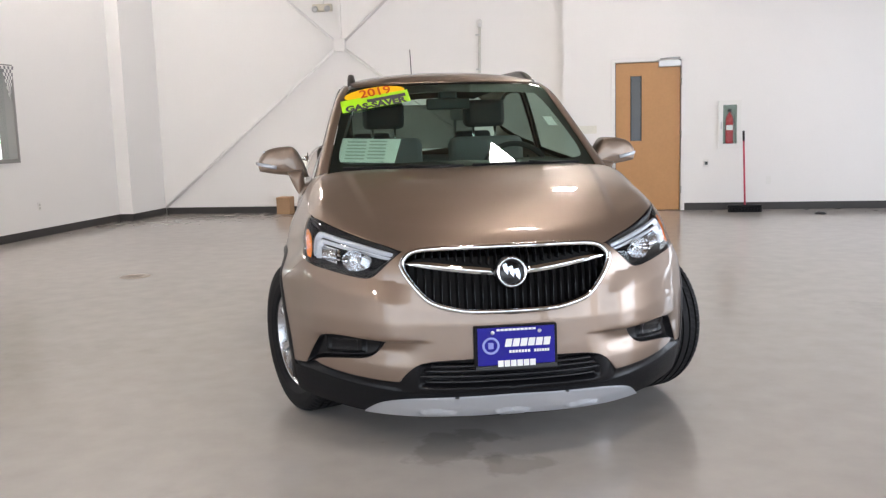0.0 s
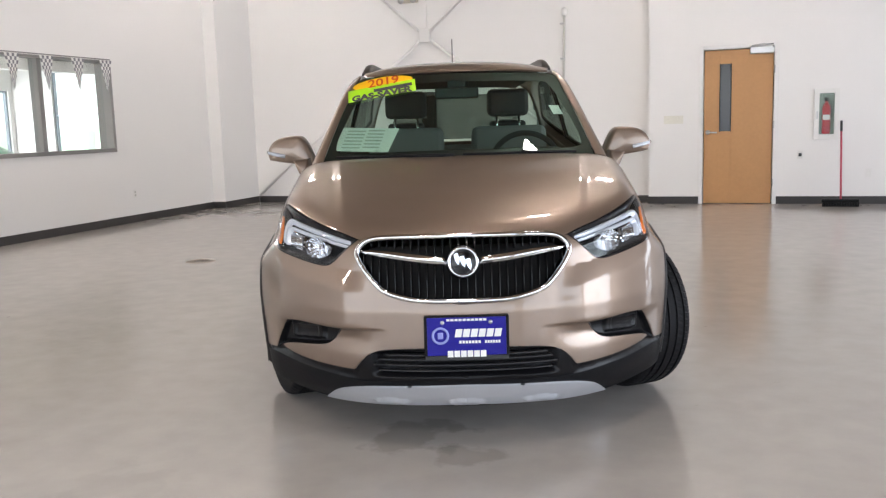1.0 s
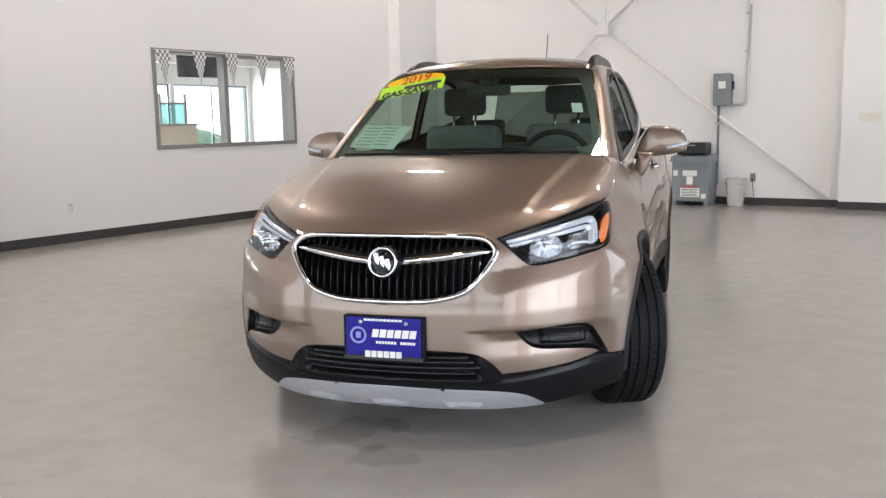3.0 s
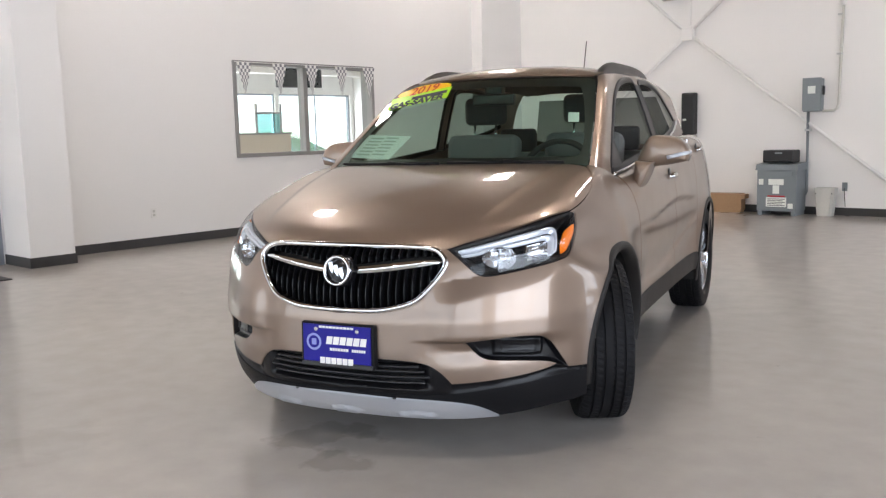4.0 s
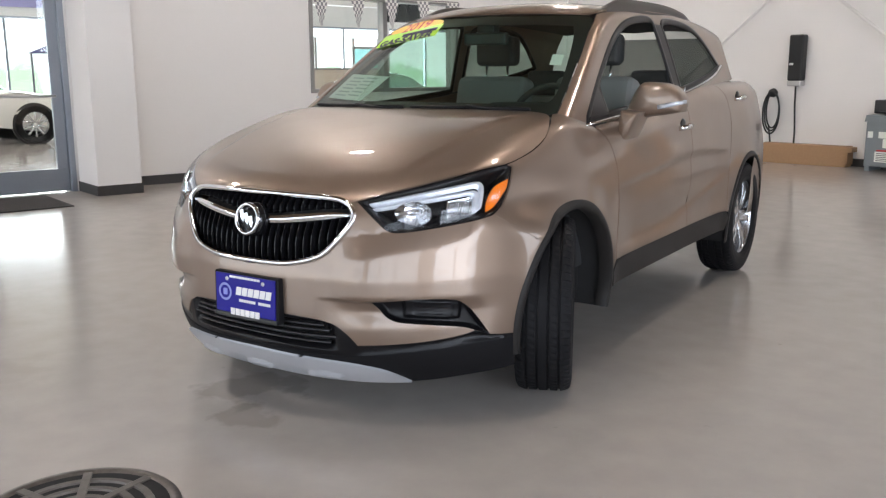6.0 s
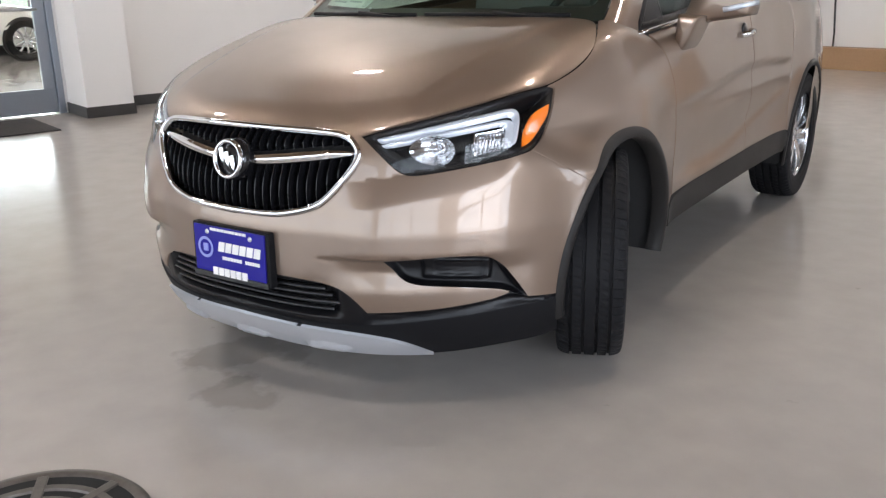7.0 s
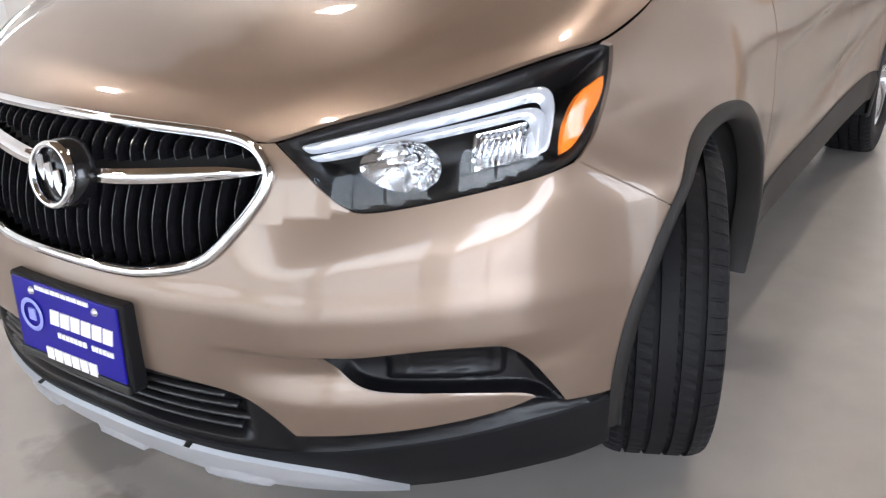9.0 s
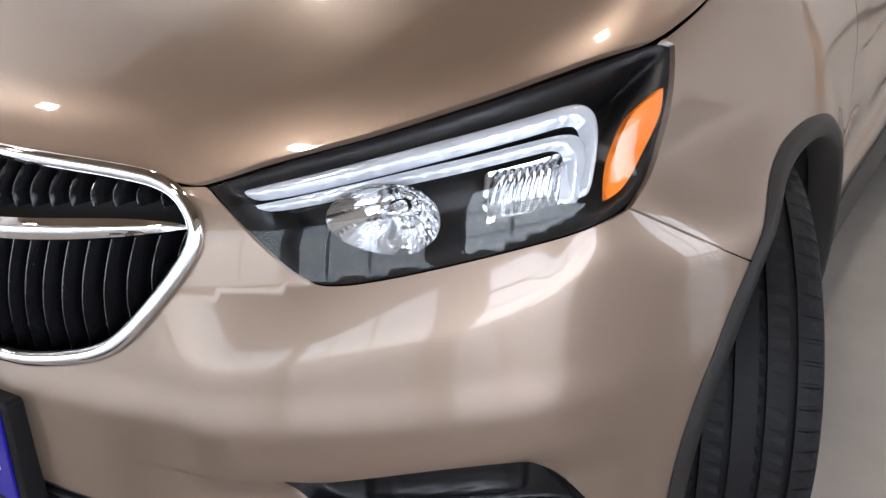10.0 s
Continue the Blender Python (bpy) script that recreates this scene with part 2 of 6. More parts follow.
def mesh_of(verts, faces, normals=None, smooth=False):
    me = bpy.data.meshes.new("mesh")
    me.from_pydata(verts.tolist() if isinstance(verts, np.ndarray) else [tuple(v) for v in verts], [], faces.tolist() if isinstance(faces, np.ndarray) else [tuple(f) for f in faces])
    me.update()
    if smooth or normals is not None:
        me.polygons.foreach_set("use_smooth", [True] * len(me.polygons))
    if normals is not None:
        me.normals_split_custom_set_from_vertices(np.asarray(normals).tolist())
    return me


def part(name, shape, mat, parent=None, label=""):
    """One mesh object, from a bmesh or a mesh, under a thing or under a part."""
    if isinstance(shape, bmesh.types.BMesh):
        me = bpy.data.meshes.new(name)
        shape.to_mesh(me)
        shape.free()
    else:
        me = shape
    if not me.materials:
        for one in mat if isinstance(mat, (list, tuple)) else [mat]:
            me.materials.append(one)
    ob = new(name, me)
    ob.parent = parent
    if label:
        ob["label"] = label
    return ob


def thing(name, label, category, m=None, group="", kind=""):
    ob = new(name)
    ob.empty_display_size = 0.1
    ob.matrix_basis = m or Matrix()
    return tagged(ob, label, category, group, kind)


def box(lo, hi, bevel=0.0, seg=2, bm=None):
    """A box from corner to corner, with rounded edges."""
    out = bm or bmesh.new()
    made = bmesh.ops.create_cube(out, size=1)["verts"]
    for v in made:
        v.co = Vector([(a + b) / 2 + c * (b - a) for a, b, c in zip(lo, hi, v.co)])
    if bevel:
        edges = {e for v in made for e in v.link_edges}
        bmesh.ops.bevel(out, geom=list(edges), offset=bevel, segments=seg, affect="EDGES", profile=0.6)
    return out


def tube(points, radius, sides=10, closed=False, flat=None, up=(0, 0, 1)):
    """A pipe along points; flat: (width, height) of an oblong profile instead."""
    pts = [Vector(p) for p in points]
    n, verts, faces = len(pts), [], []
    for i, p in enumerate(pts):
        a = pts[(i - 1) % n] if closed or i else pts[0]
        b = pts[(i + 1) % n] if closed or i < n - 1 else pts[-1]
        t = (b - a).normalized()
        side = t.cross(Vector(up))
        side = side.normalized() if side.length > 1e-4 else t.orthogonal().normalized()
        top = side.cross(t)
        w, h = flat if flat else (radius, radius)
        for k in range(sides):
            q = 2 * math.pi * k / sides
            verts.append(p + side * (w * math.cos(q)) + top * (h * math.sin(q)))
    for i in range(n if closed else n - 1):
        for k in range(sides):
            j, l = (i + 1) % n, (k + 1) % sides
            faces.append((i * sides + k, i * sides + l, j * sides + l, j * sides + k))
    if not closed:
        faces += [tuple(range(sides))[::-1], tuple((n - 1) * sides + k for k in range(sides))]
    return mesh_of(verts, faces, smooth=True)


def lathe(profile, sides=48, axis="x", shut=False):
    """Turns (radius, height) pairs round an axis."""
    verts, faces, m = [], [], len(profile)
    for k in range(sides):
        q = 2 * math.pi * k / sides
        for r, h in profile:
            c, s = r * math.cos(q), r * math.sin(q)
            verts.append((h, c, s) if axis == "x" else (c, h, s) if axis == "y" else (c, s, h))
    for k in range(sides):
        for i in range(m if shut else m - 1):
            j, l = (i + 1) % m, (k + 1) % sides
            faces.append((k * m + i, k * m + j, l * m + j, l * m + i))
    return mesh_of(verts, faces, smooth=True)


def prism(outline, depth, place=None):
    """An upright plate: an outline (x, z) given depth along y."""
    bm = bmesh.new()
    fr = bm.faces.new([bm.verts.new((x, 0, z)) for x, z in outline])
    out = bmesh.ops.extrude_face_region(bm, geom=[fr])
    bmesh.ops.translate(bm, verts=[v for v in out["geom"] if isinstance(v, bmesh.types.BMVert)], vec=(0, depth, 0))
    bmesh.ops.recalc_face_normals(bm, faces=bm.faces)
    if place:
        bmesh.ops.transform(bm, matrix=place, verts=bm.verts)
    return bm


def lettering(name, words, size, mat, parent, m, thick=0.0008, width=None):
    """Words in the built-in font, as a mesh."""
    cu = bpy.data.curves.new(name, "FONT")
    cu.body, cu.size, cu.extrude, cu.align_x, cu.align_y, cu.resolution_u = words, size, thick, "CENTER", "CENTER", 3
    tmp = bpy.data.objects.new("tmp", cu)
    me = bpy.data.meshes.new_from_object(tmp)
    bpy.data.objects.remove(tmp)
    if width:
        w = max(v.co.x for v in me.vertices) - min(v.co.x for v in me.vertices)
        me.transform(Matrix.Diagonal((width / w, 1, 1, 1)))
    me.transform(m)
    return part(name, me, mat, parent)


# ---- room ----
WX, DY, BY, TOP = -7.24, 13.66, 13.90, 6.0


def wall_with_holes(name, plane, at, thick, span, holes, mat, label):
    """An upright wall along y (plane x) or along x (plane y), with true openings: holes are (from, to, low, high)."""
    cuts = sorted({span[0], span[1], *[h[0] for h in holes], *[h[1] for h in holes]})
    bm = bmesh.new()
    for a, b in zip(cuts, cuts[1:]):
        here = sorted((h[2], h[3]) for h in holes if h[0] < (a + b) / 2 < h[1])
        z = 0.0
        for low, high in here + [(TOP, TOP)]:
            if low > z:
                if plane == "x":
                    box((at, a, z), (at + thick, b, low), bm=bm)
                else:
                    box((a, at, z), (b, at + thick, low), bm=bm)
            z = high
    bmesh.ops.remove_doubles(bm, verts=bm.verts, dist=1e-5)
    return tagged(part(name, bm, mat), label, "wall", kind="structure")


WIN = (8.136, 10.58, 0.995, 2.225)
DOOR = (3.26, 5.17, 0.0, 2.26)
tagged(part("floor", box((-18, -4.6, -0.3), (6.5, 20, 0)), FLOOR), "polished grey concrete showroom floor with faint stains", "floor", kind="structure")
tagged(part("ceiling", box((-18, -4.6, TOP), (6.5, 20, TOP + 0.3)), CEILING), "dull tan high roof deck", "ceiling", kind="structure")
wall_with_holes("wall_west", "x", WX - 0.2, 0.2, (-4.5, BY), [WIN, DOOR], WALL, "white painted wall with an internal window and a glazed door")
wall_with_holes("wall_north", "y", BY, 0.25, (WX - 0.2, -0.46), [], WALL, "white painted end wall with crossed steel braces")
wall_with_holes("wall_north_door", "y", DY, 0.49, (-0.46, 6.5), [(0.29, 1.22, 0.0, 2.15)], WALL, "white painted wall round a wooden door")
# East and south walls stay out of view; their grey tones down reflected light.
wall_with_holes("wall_east", "x", 6.3, 0.2, (-4.5, BY), [(-4.2, 0.9, 0.06, 3.1), (1.7, 4.9, 0.06, 3.1), (8.6, 11.8, 0.06, 3.1)], DULL, "unseen wall greyed to cut bounced light, with glazed bay doors")
wall_with_holes("wall_south", "y", -4.6, 0.2, (WX, 6.3), [(-7.0, 6.0, 0.06, 3.1)], DULL, "unseen wall greyed to cut bounced light, with a wide glazed opening")
wall_with_holes("wall_far_west", "x", -18, 0.2, (-4.5, 20), [(a, a + 2.66, 0.35, 2.44) for a in (0.2, 3.0, 5.8, 8.6, 11.4, 14.2, 17.0)], WALL, "white wall of the next hall with tall bright windows")
wall_with_holes("wall_far_north", "y", 19.8, 0.2, (-18, WX - 0.2), [(-16.5, -13.5, 0.6, 2.9), (-12.8, -9.8, 0.6, 2.9)], WALL, "white end wall of the next hall with bright windows")
wall_with_holes("wall_far_south", "y", -4.6, 0.2, (-18, WX), [], WALL, "plain white wall of the next hall")
tagged(part("bulkhead", box((-15.2, -4.4, 2.75), (-14.9, 19.8, TOP)), WALL), "white bulkhead hanging over the next hall", "wall", kind="structure")
tagged(part("column_north", box((WX, 12.85, 0), (-7.02, BY, TOP), 0.004), WALL), "white boxed column in the room's corner", "column", kind="structure")
tagged(part("column_west", box((WX, 5.20, 0), (-6.64, 5.66, TOP), 0.004), WALL), "white boxed column beside the glazed door", "column", kind="structure")


def skirting(lo, hi):
    tagged(part("baseboard", box(lo, hi, 0.004), RUBBER), "black rubber skirting strip along the wall", "baseboard", kind="structure")


SK, SH = 0.012, 0.105
skirting((WX, 5.66, 0), (WX + SK, 12.85, SH))
skirting((-6.64, 5.20, 0), (-6.64 + SK, 5.66 + SK, SH))
skirting((WX, 5.20 - SK, 0), (-6.64 + SK, 5.20, SH))
skirting((WX, 12.85 - SK, 0), (-7.02 + SK, 12.85, SH))
skirting((-7.02, 12.85, 0), (-7.02 + SK, BY, SH))
skirting((-7.0, BY - SK, 0), (-0.46, BY, SH))
skirting((-0.46 - SK, DY - SK, 0), (0.235, DY, SH))
skirting((1.275, DY - SK, 0), (6.3, DY, SH))
skirting((WX, -4.4, 0), (WX + SK, 3.2, SH))

# ceiling lamps
for lx, ly in [(x, y) for x in (-6.0, 0.2) for y in (-2.3, 2.3, 6.9, 11.5)]:
    lamp = thing("ceiling_lamp", "square lit high-bay lamp hanging under the roof", "lamp", pose(lx, ly, TOP - 0.5, 0, 0, 90), "ceiling lamps")
    part("housing", box((-0.17, -0.24, 0.02), (0.17, 0.24, 0.10), 0.01), WHITE, lamp)
    part("diffuser", box((-0.145, -0.215, -0.01), (0.145, 0.215, 0.018), 0.005), TUBE, lamp)
    for sy in (-0.18, 0.18):
        part("hanger", tube([(0, sy, 0.10), (0, sy, 0.5)], 0.008, 8), STEEL, lamp)
for lx, ly in [(x, y) for x in (-9.5, -12.5) for y in (1.0, 5.5, 10.0, 14.5)]:
    lamp = thing("ceiling_lamp", "square lit high-bay lamp hanging under the roof", "lamp", pose(lx, ly, TOP - 0.5), "ceiling lamps of the next hall")
    part("housing", box((-0.17, -0.24, 0.02), (0.17, 0.24, 0.10), 0.01), WHITE, lamp)
    part("diffuser", box((-0.145, -0.215, -0.01), (0.145, 0.215, 0.018), 0.005), TUBE, lamp)
    for sy in (-0.18, 0.18):
        part("hanger", tube([(0, sy, 0.10), (0, sy, 0.5)], 0.008, 8), STEEL, lamp)


def glazed(name, plane, at, span, low, high, bays, rails, label):
    """A framed glazing that fills an opening: mullions, rails and panes."""
    win = thing(name, label, "window", kind="structure")
    a0, a1 = span

    def bar(a, b, z0, z1, d=0.05):
        lo, hi = ((at - d, a, z0), (at + d, b, z1)) if plane == "x" else ((a, at - d, z0), (b, at + d, z1))
        part("window_frame", box(lo, hi, 0.004), ALU, win)

    bar(a0, a1, low, low + 0.05)
    bar(a0, a1, high - 0.05, high)
    for k in range(bays + 1):
        c = a0 + (a1 - a0) * k / bays
        c = min(max(c, a0 + 0.025), a1 - 0.025)
        bar(c - 0.025, c + 0.025, low + 0.05, high - 0.05, 0.046)
    for k in range(1, rails + 1):
        z = low + (high - low) * k / (rails + 1)
        bar(a0 + 0.05, a1 - 0.05, z - 0.02, z + 0.02, 0.042)
    g = 0.004
    lo, hi = ((at - g, a0 + 0.05, low + 0.05), (at + g, a1 - 0.05, high - 0.05)) if plane == "x" else ((a0 + 0.05, at - g, low + 0.05), (a1 - 0.05, at + g, high - 0.05))
    pane = part("pane", box(lo, hi), CLEAR, win)
    pane.visible_shadow = False
    return win


# The opening at 8.6 is invented, a place for the added fill light.
for a in (1.7, 8.6):
    glazed("window_2", "x", 6.4, (a, a + 3.2), 0.06, 3.1, 3, 4, "glazed sectional bay door with grey bars, out of view, the northern one added for light")
glazed("window_3", "x", 6.4, (-4.2, 0.9), 0.06, 3.1, 3, 0, "wide glazed front with grey bars")
glazed("window_6", "y", -4.5, (-7.0, 6.0), 0.06, 3.1, 7, 0, "wide glazed front with grey bars")
for a in (0.2, 3.0, 5.8, 8.6, 11.4, 14.2, 17.0):
    glazed("window_4", "x", -17.9, (a, a + 2.66), 0.35, 2.44, 2, 0, "tall bright window with grey bars")

# internal window
win = thing("window_1", "grey-framed internal window with two panes", "window", kind="structure")
y0, y1, z0, z1 = WIN
FW = 0.05
for lo, hi in (((WX - 0.21, y0, z0), (WX + 0.02, y1, z0 + FW)), ((WX - 0.21, y0, z1 - FW), (WX + 0.02, y1, z1)), ((WX - 0.21, y0, z0 + FW), (WX + 0.02, y0 + FW, z1 - FW)), ((WX - 0.21, y1 - FW, z0 + FW), (WX + 0.02, y1, z1 - FW)), ((WX - 0.16, 9.30, z0 + FW), (WX - 0.03, 9.37, z1 - FW))):
    part("window_frame", box(lo, hi, 0.004), WARMALU, win)
for a, b in ((y0 + FW, 9.30), (9.37, y1 - FW)):
    pane = part("pane", box((WX - 0.10, a, z0 + FW), (WX - 0.094, b, z1 - FW)), CLEAR, win)
    pane.visible_shadow = False
CHECK_D = material("grey_pennant_check", (0.22, 0.22, 0.24), 0.8, 0, 0.05)
pen = thing("pennant_string", "string of black and white checked plastic pennants", "pennant")
PX, PZ = WX + 0.026, 2.205
part("cord", tube([(PX, y0 + 0.02, PZ), (PX, y1 - 0.02, PZ)], 0.004, 6), WHITE, pen)
for yc in (8.305, 8.865, 9.41, 9.95, 10.475):
    w, hgt, nx, nz = 0.118, 0.42, 6, 10
    wb, db = bmesh.new(), bmesh.new()
    for i in range(nz):
        for j in range(nx):
            half = [w * (1 - k / nz) for k in (i, i + 1)]
            zs = [PZ - hgt * k / nz for k in (i, i + 1)]
            quad = [(PX, yc + half[e] * (2 * (j + c) / nx - 1), zs[e]) for c, e in ((0, 0), (1, 0), (1, 1), (0, 1))]
            bm = db if (i + j) % 2 else wb
            fc = bm.faces.new([bm.verts.new(q) for q in quad])
            ext = bmesh.ops.extrude_face_region(bm, geom=[fc])
            bmesh.ops.translate(bm, verts=[v for v in ext["geom"] if isinstance(v, bmesh.types.BMVert)], vec=(0.002, 0, 0))
    flag = part("pennant", wb, WHITE, pen)
    part("check", db, CHECK_D, flag, "dark grey checks")

# glazed door in the west wall
gd = thing("door_1", "grey metal double door with large glass panes", "door", kind="structure")
dy0, dy1, _, dz1 = DOOR
for lo, hi in (((WX - 0.21, dy0, 0), (WX + 0.02, dy0 + 0.06, dz1)), ((WX - 0.21, dy1 - 0.06, 0), (WX + 0.02, dy1, dz1)), ((WX - 0.21, dy0 + 0.06, dz1 - 0.06), (WX + 0.02, dy1 - 0.06, dz1))):
    part("door_casing", box(lo, hi, 0.004), ALU, gd)
for a, b in ((dy0 + 0.065, 4.21), (4.22, dy1 - 0.065)):
    leaf = part("door_leaf", box((WX - 0.07, a, 0.012), (WX - 0.025, b, 0.25), 0.003), ALU, gd)
    for lo, hi in (((WX - 0.07, a, 0.25), (WX - 0.025, a + 0.11, dz1 - 0.065)), ((WX - 0.07, b - 0.11, 0.25), (WX - 0.025, b, dz1 - 0.065)), ((WX - 0.07, a + 0.11, dz1 - 0.17), (WX - 0.025, b - 0.11, dz1 - 0.065))):
        part("stile", box(lo, hi, 0.003), ALU, leaf)
    pane = part("pane", box((WX - 0.05, a + 0.11, 0.25), (WX - 0.044, b - 0.11, dz1 - 0.17)), CLEAR, leaf)
    pane.visible_shadow = False
    part("push_bar", tube([(WX + 0.02, a + 0.08, 1.02), (WX + 0.02, b - 0.08, 1.02)], 0.014, 10), STEEL, leaf)
tagged(part("entrance_mat", box((-7.05, 3.15, 0.0), (-6.07, 4.78, 0.010), 0.004), MAT), "black ribbed entrance mat lying before the glazed door", "mat")

# wooden door in the north wall
wd = thing("door_2", "closed oak-veneered door with a narrow glass pane", "door", kind="structure")
part("door_leaf", box((0.30, DY + 0.02, 0.008), (0.51, DY + 0.065, 2.14), 0.002), WOOD, wd)
part("door_leaf", box((0.66, DY + 0.02, 0.008), (1.21, DY + 0.065, 2.14), 0.002), WOOD, wd)
part("door_leaf", box((0.51, DY + 0.02, 0.008), (0.66, DY + 0.065, 1.02), 0.0), WOOD, wd)
part("door_leaf", box((0.51, DY + 0.02, 1.95), (0.66, DY + 0.065, 2.14), 0.0), WOOD, wd)
part("glass_bead", box((0.505, DY + 0.012, 1.015), (0.52, DY + 0.06, 1.955), 0.002), BLACK, wd)
part("glass_bead", box((0.65, DY + 0.012, 1.015), (0.665, DY + 0.06, 1.955), 0.002), BLACK, wd)
part("pane", box((0.52, DY + 0.03, 1.02), (0.65, DY + 0.036, 1.95)), material("dark_door_glass", (0.03, 0.032, 0.035), 0.12, 0, 0.06), wd)
for lo, hi in (((0.235, DY - 0.015, 0), (0.29, DY + 0.03, 2.20)), ((1.22, DY - 0.015, 0), (1.275, DY + 0.03, 2.20)), ((0.29, DY - 0.015, 2.15), (1.22, DY + 0.03, 2.20))):
    part("door_casing", box(lo, hi, 0.004), WALL, wd)
part("closer", box((0.90, DY - 0.06, 2.065), (1.215, DY + 0.015, 2.165), 0.012), STEEL, wd, "brushed grey door closer")
part("closer_arm", tube([(0.92, DY - 0.05, 2.175), (1.06, DY - 0.10, 2.19), (1.20, DY - 0.03, 2.19)], 0.009, 8), STEEL, wd)
part("lever", tube([(0.355, DY + 0.02, 1.01), (0.355, DY - 0.055, 1.01), (0.37, DY - 0.06, 1.01), (0.48, DY - 0.06, 1.005)], 0.011, 10), STEEL, wd)
part("rose", lathe([(0, -0.012), (0.028, -0.012), (0.032, 0.0), (0.032, 0.02)], 24, "y"), STEEL, wd).location = (0.355, DY + 0.005, 1.01)
for hz in (0.30, 1.10, 1.85):
    part("hinge", tube([(1.222, DY - 0.02, hz - 0.05), (1.222, DY - 0.02, hz + 0.05)], 0.010, 8), STEEL, wd)
part("room_beyond", box((0.2, DY + 0.45, 0.0), (1.3, DY + 0.48, 2.2)), material("dim_corridor", (0.10, 0.095, 0.09), 0.8), wd)

# fire extinguisher cabinet
cab = thing("extinguisher_cabinet", "white recessed cabinet with a glazed door", "cabinet")
for lo, hi in (((1.735, DY - 0.035, 0.88), (1.80, DY, 1.56)), ((1.99, DY - 0.035, 0.88), (2.05, DY, 1.56)), ((1.80, DY - 0.035, 0.88), (1.99, DY, 0.95)), ((1.80, DY - 0.035, 1.50), (1.99, DY, 1.56))):
    part("cabinet_rim", box(lo, hi, 0.004), WHITE, cab)
part("back", box((1.80, DY - 0.008, 0.95), (1.99, DY - 0.002, 1.50)), material("green_grey_lining", (0.26, 0.33, 0.28), 0.6), cab)
pane = part("pane", box((1.80, DY - 0.034, 0.95), (1.99, DY - 0.031, 1.50)), glass("matt_cabinet_glass", (0.92, 0.94, 0.93), 0.15), cab)
pane.visible_shadow = False
part("latch", box((1.765, DY - 0.055, 1.16), (1.785, DY - 0.035, 1.26), 0.004), STEEL, cab)
ext = thing("fire_extinguisher", "red fire extinguisher with a white label inside the cabinet", "extinguisher", pose(1.89, DY - 0.020, 0.952))
prof = [(0, 0), (0.045, 0), (0.052, 0.02), (0.052, 0.34), (0.04, 0.39), (0.018, 0.42), (0.016, 0.45), (0, 0.45)]
cyl = lathe([(r, h) for r, h in prof], 24, "z")
cyl.transform(Matrix.Diagonal((1, 0.17, 1, 1)))
part("cylinder", cyl, RED, ext)
part("label_band", box((-0.045, -0.0115, 0.19), (0.045, -0.0095, 0.26)), PAPER, ext)
part("valve", box((-0.03, -0.008, 0.44), (0.03, 0.006, 0.49), 0.003), BLACK, ext)
part("hose", tube([(0.02, -0.005, 0.46), (0.06, -0.006, 0.40), (0.062, -0.006, 0.22)], 0.004, 6), BLACK, ext)

# broom leaning on the wall
br = thing("push_broom", "push broom with a red pole and a black bristle head", "broom")
part("pole", tube([(2.075, DY - 0.09, 1.10), (2.07, DY - 0.36, 0.09)], 0.013, 10), material("red_broom_pole", (0.50, 0.05, 0.09), 0.35), br)
part("grip", tube([(2.0752, DY - 0.083, 1.125), (2.0748, DY - 0.12, 0.985)], 0.016, 10), BLACK, br)
part("block", box((1.83, DY - 0.41, 0.06), (2.29, DY - 0.33, 0.10), 0.012), MATTE, br)
bm = bmesh.new()
for k in range(23):
    for j in range(3):
        a = 1.845 + k * 0.0195
        box((a, DY - 0.41 + j * 0.028, 0.0), (a + 0.014, DY - 0.39 + j * 0.028, 0.062), bm=bm)
tagged(part("bristles", bm, MATTE, br), kind="stuff")
puck = part("rubber_doorstop", lathe([(0, 0.0), (0.075, 0.0), (0.075, 0.012), (0.05, 0.03), (0, 0.034)], 24, "z"), BLACK)
puck.location = (2.99, 12.93, 0)
tagged(puck, "small round black rubber doorstop lying on the floor", "doorstop")


def plate_on_wall(name, label, category, x, z, w, h, sockets, mat=None):
    ob = thing(name, label, category)
    part("cover_plate", box((x - w / 2, DY - 0.007, z - h / 2), (x + w / 2, DY, z + h / 2), 0.003), mat or WHITE, ob)
    for k in range(sockets):
        c = x - w / 2 + w * (k + 0.5) / sockets
        part("toggle", box((c - 0.006, DY - 0.016, z - 0.012), (c + 0.006, DY - 0.007, z + 0.012), 0.002), mat or WHITE, ob)
    return ob


plate_on_wall("light_switch", "cream wall plate with a row of light switches", "switch", -0.115, 1.20, 0.27, 0.115, 5, material("cream_plastic", (0.76, 0.74, 0.66), 0.4))
plate_on_wall("outlet", "small white wall socket plate", "outlet", 2.44, 0.42, 0.07, 0.115, 1)
hook = plate_on_wall("wall_plug", "small dark plug in a wall socket", "outlet", 1.575, 0.68, 0.07, 0.115, 0)
part("plug", box((1.555, DY - 0.05, 0.655), (1.595, DY - 0.007, 0.70), 0.008), BLACK, hook)
for oy, oz in ((6.92, 0.39), (10.9, 0.40)):
    ob = thing("outlet", "small white wall socket plate", "outlet")
    part("cover_plate", box((WX, oy - 0.035, oz - 0.057), (WX + 0.007, oy + 0.035, oz + 0.057), 0.003), WHITE, ob)
    for dz in (-0.022, 0.022):
        part("socket", box((WX + 0.007, oy - 0.015, oz + dz - 0.014), (WX + 0.010, oy + 0.015, oz + dz + 0.014), 0.001), PALEGREY, ob)

# crossed braces on the end wall
C0 = Vector((-3.90, BY - 0.05, 2.60))
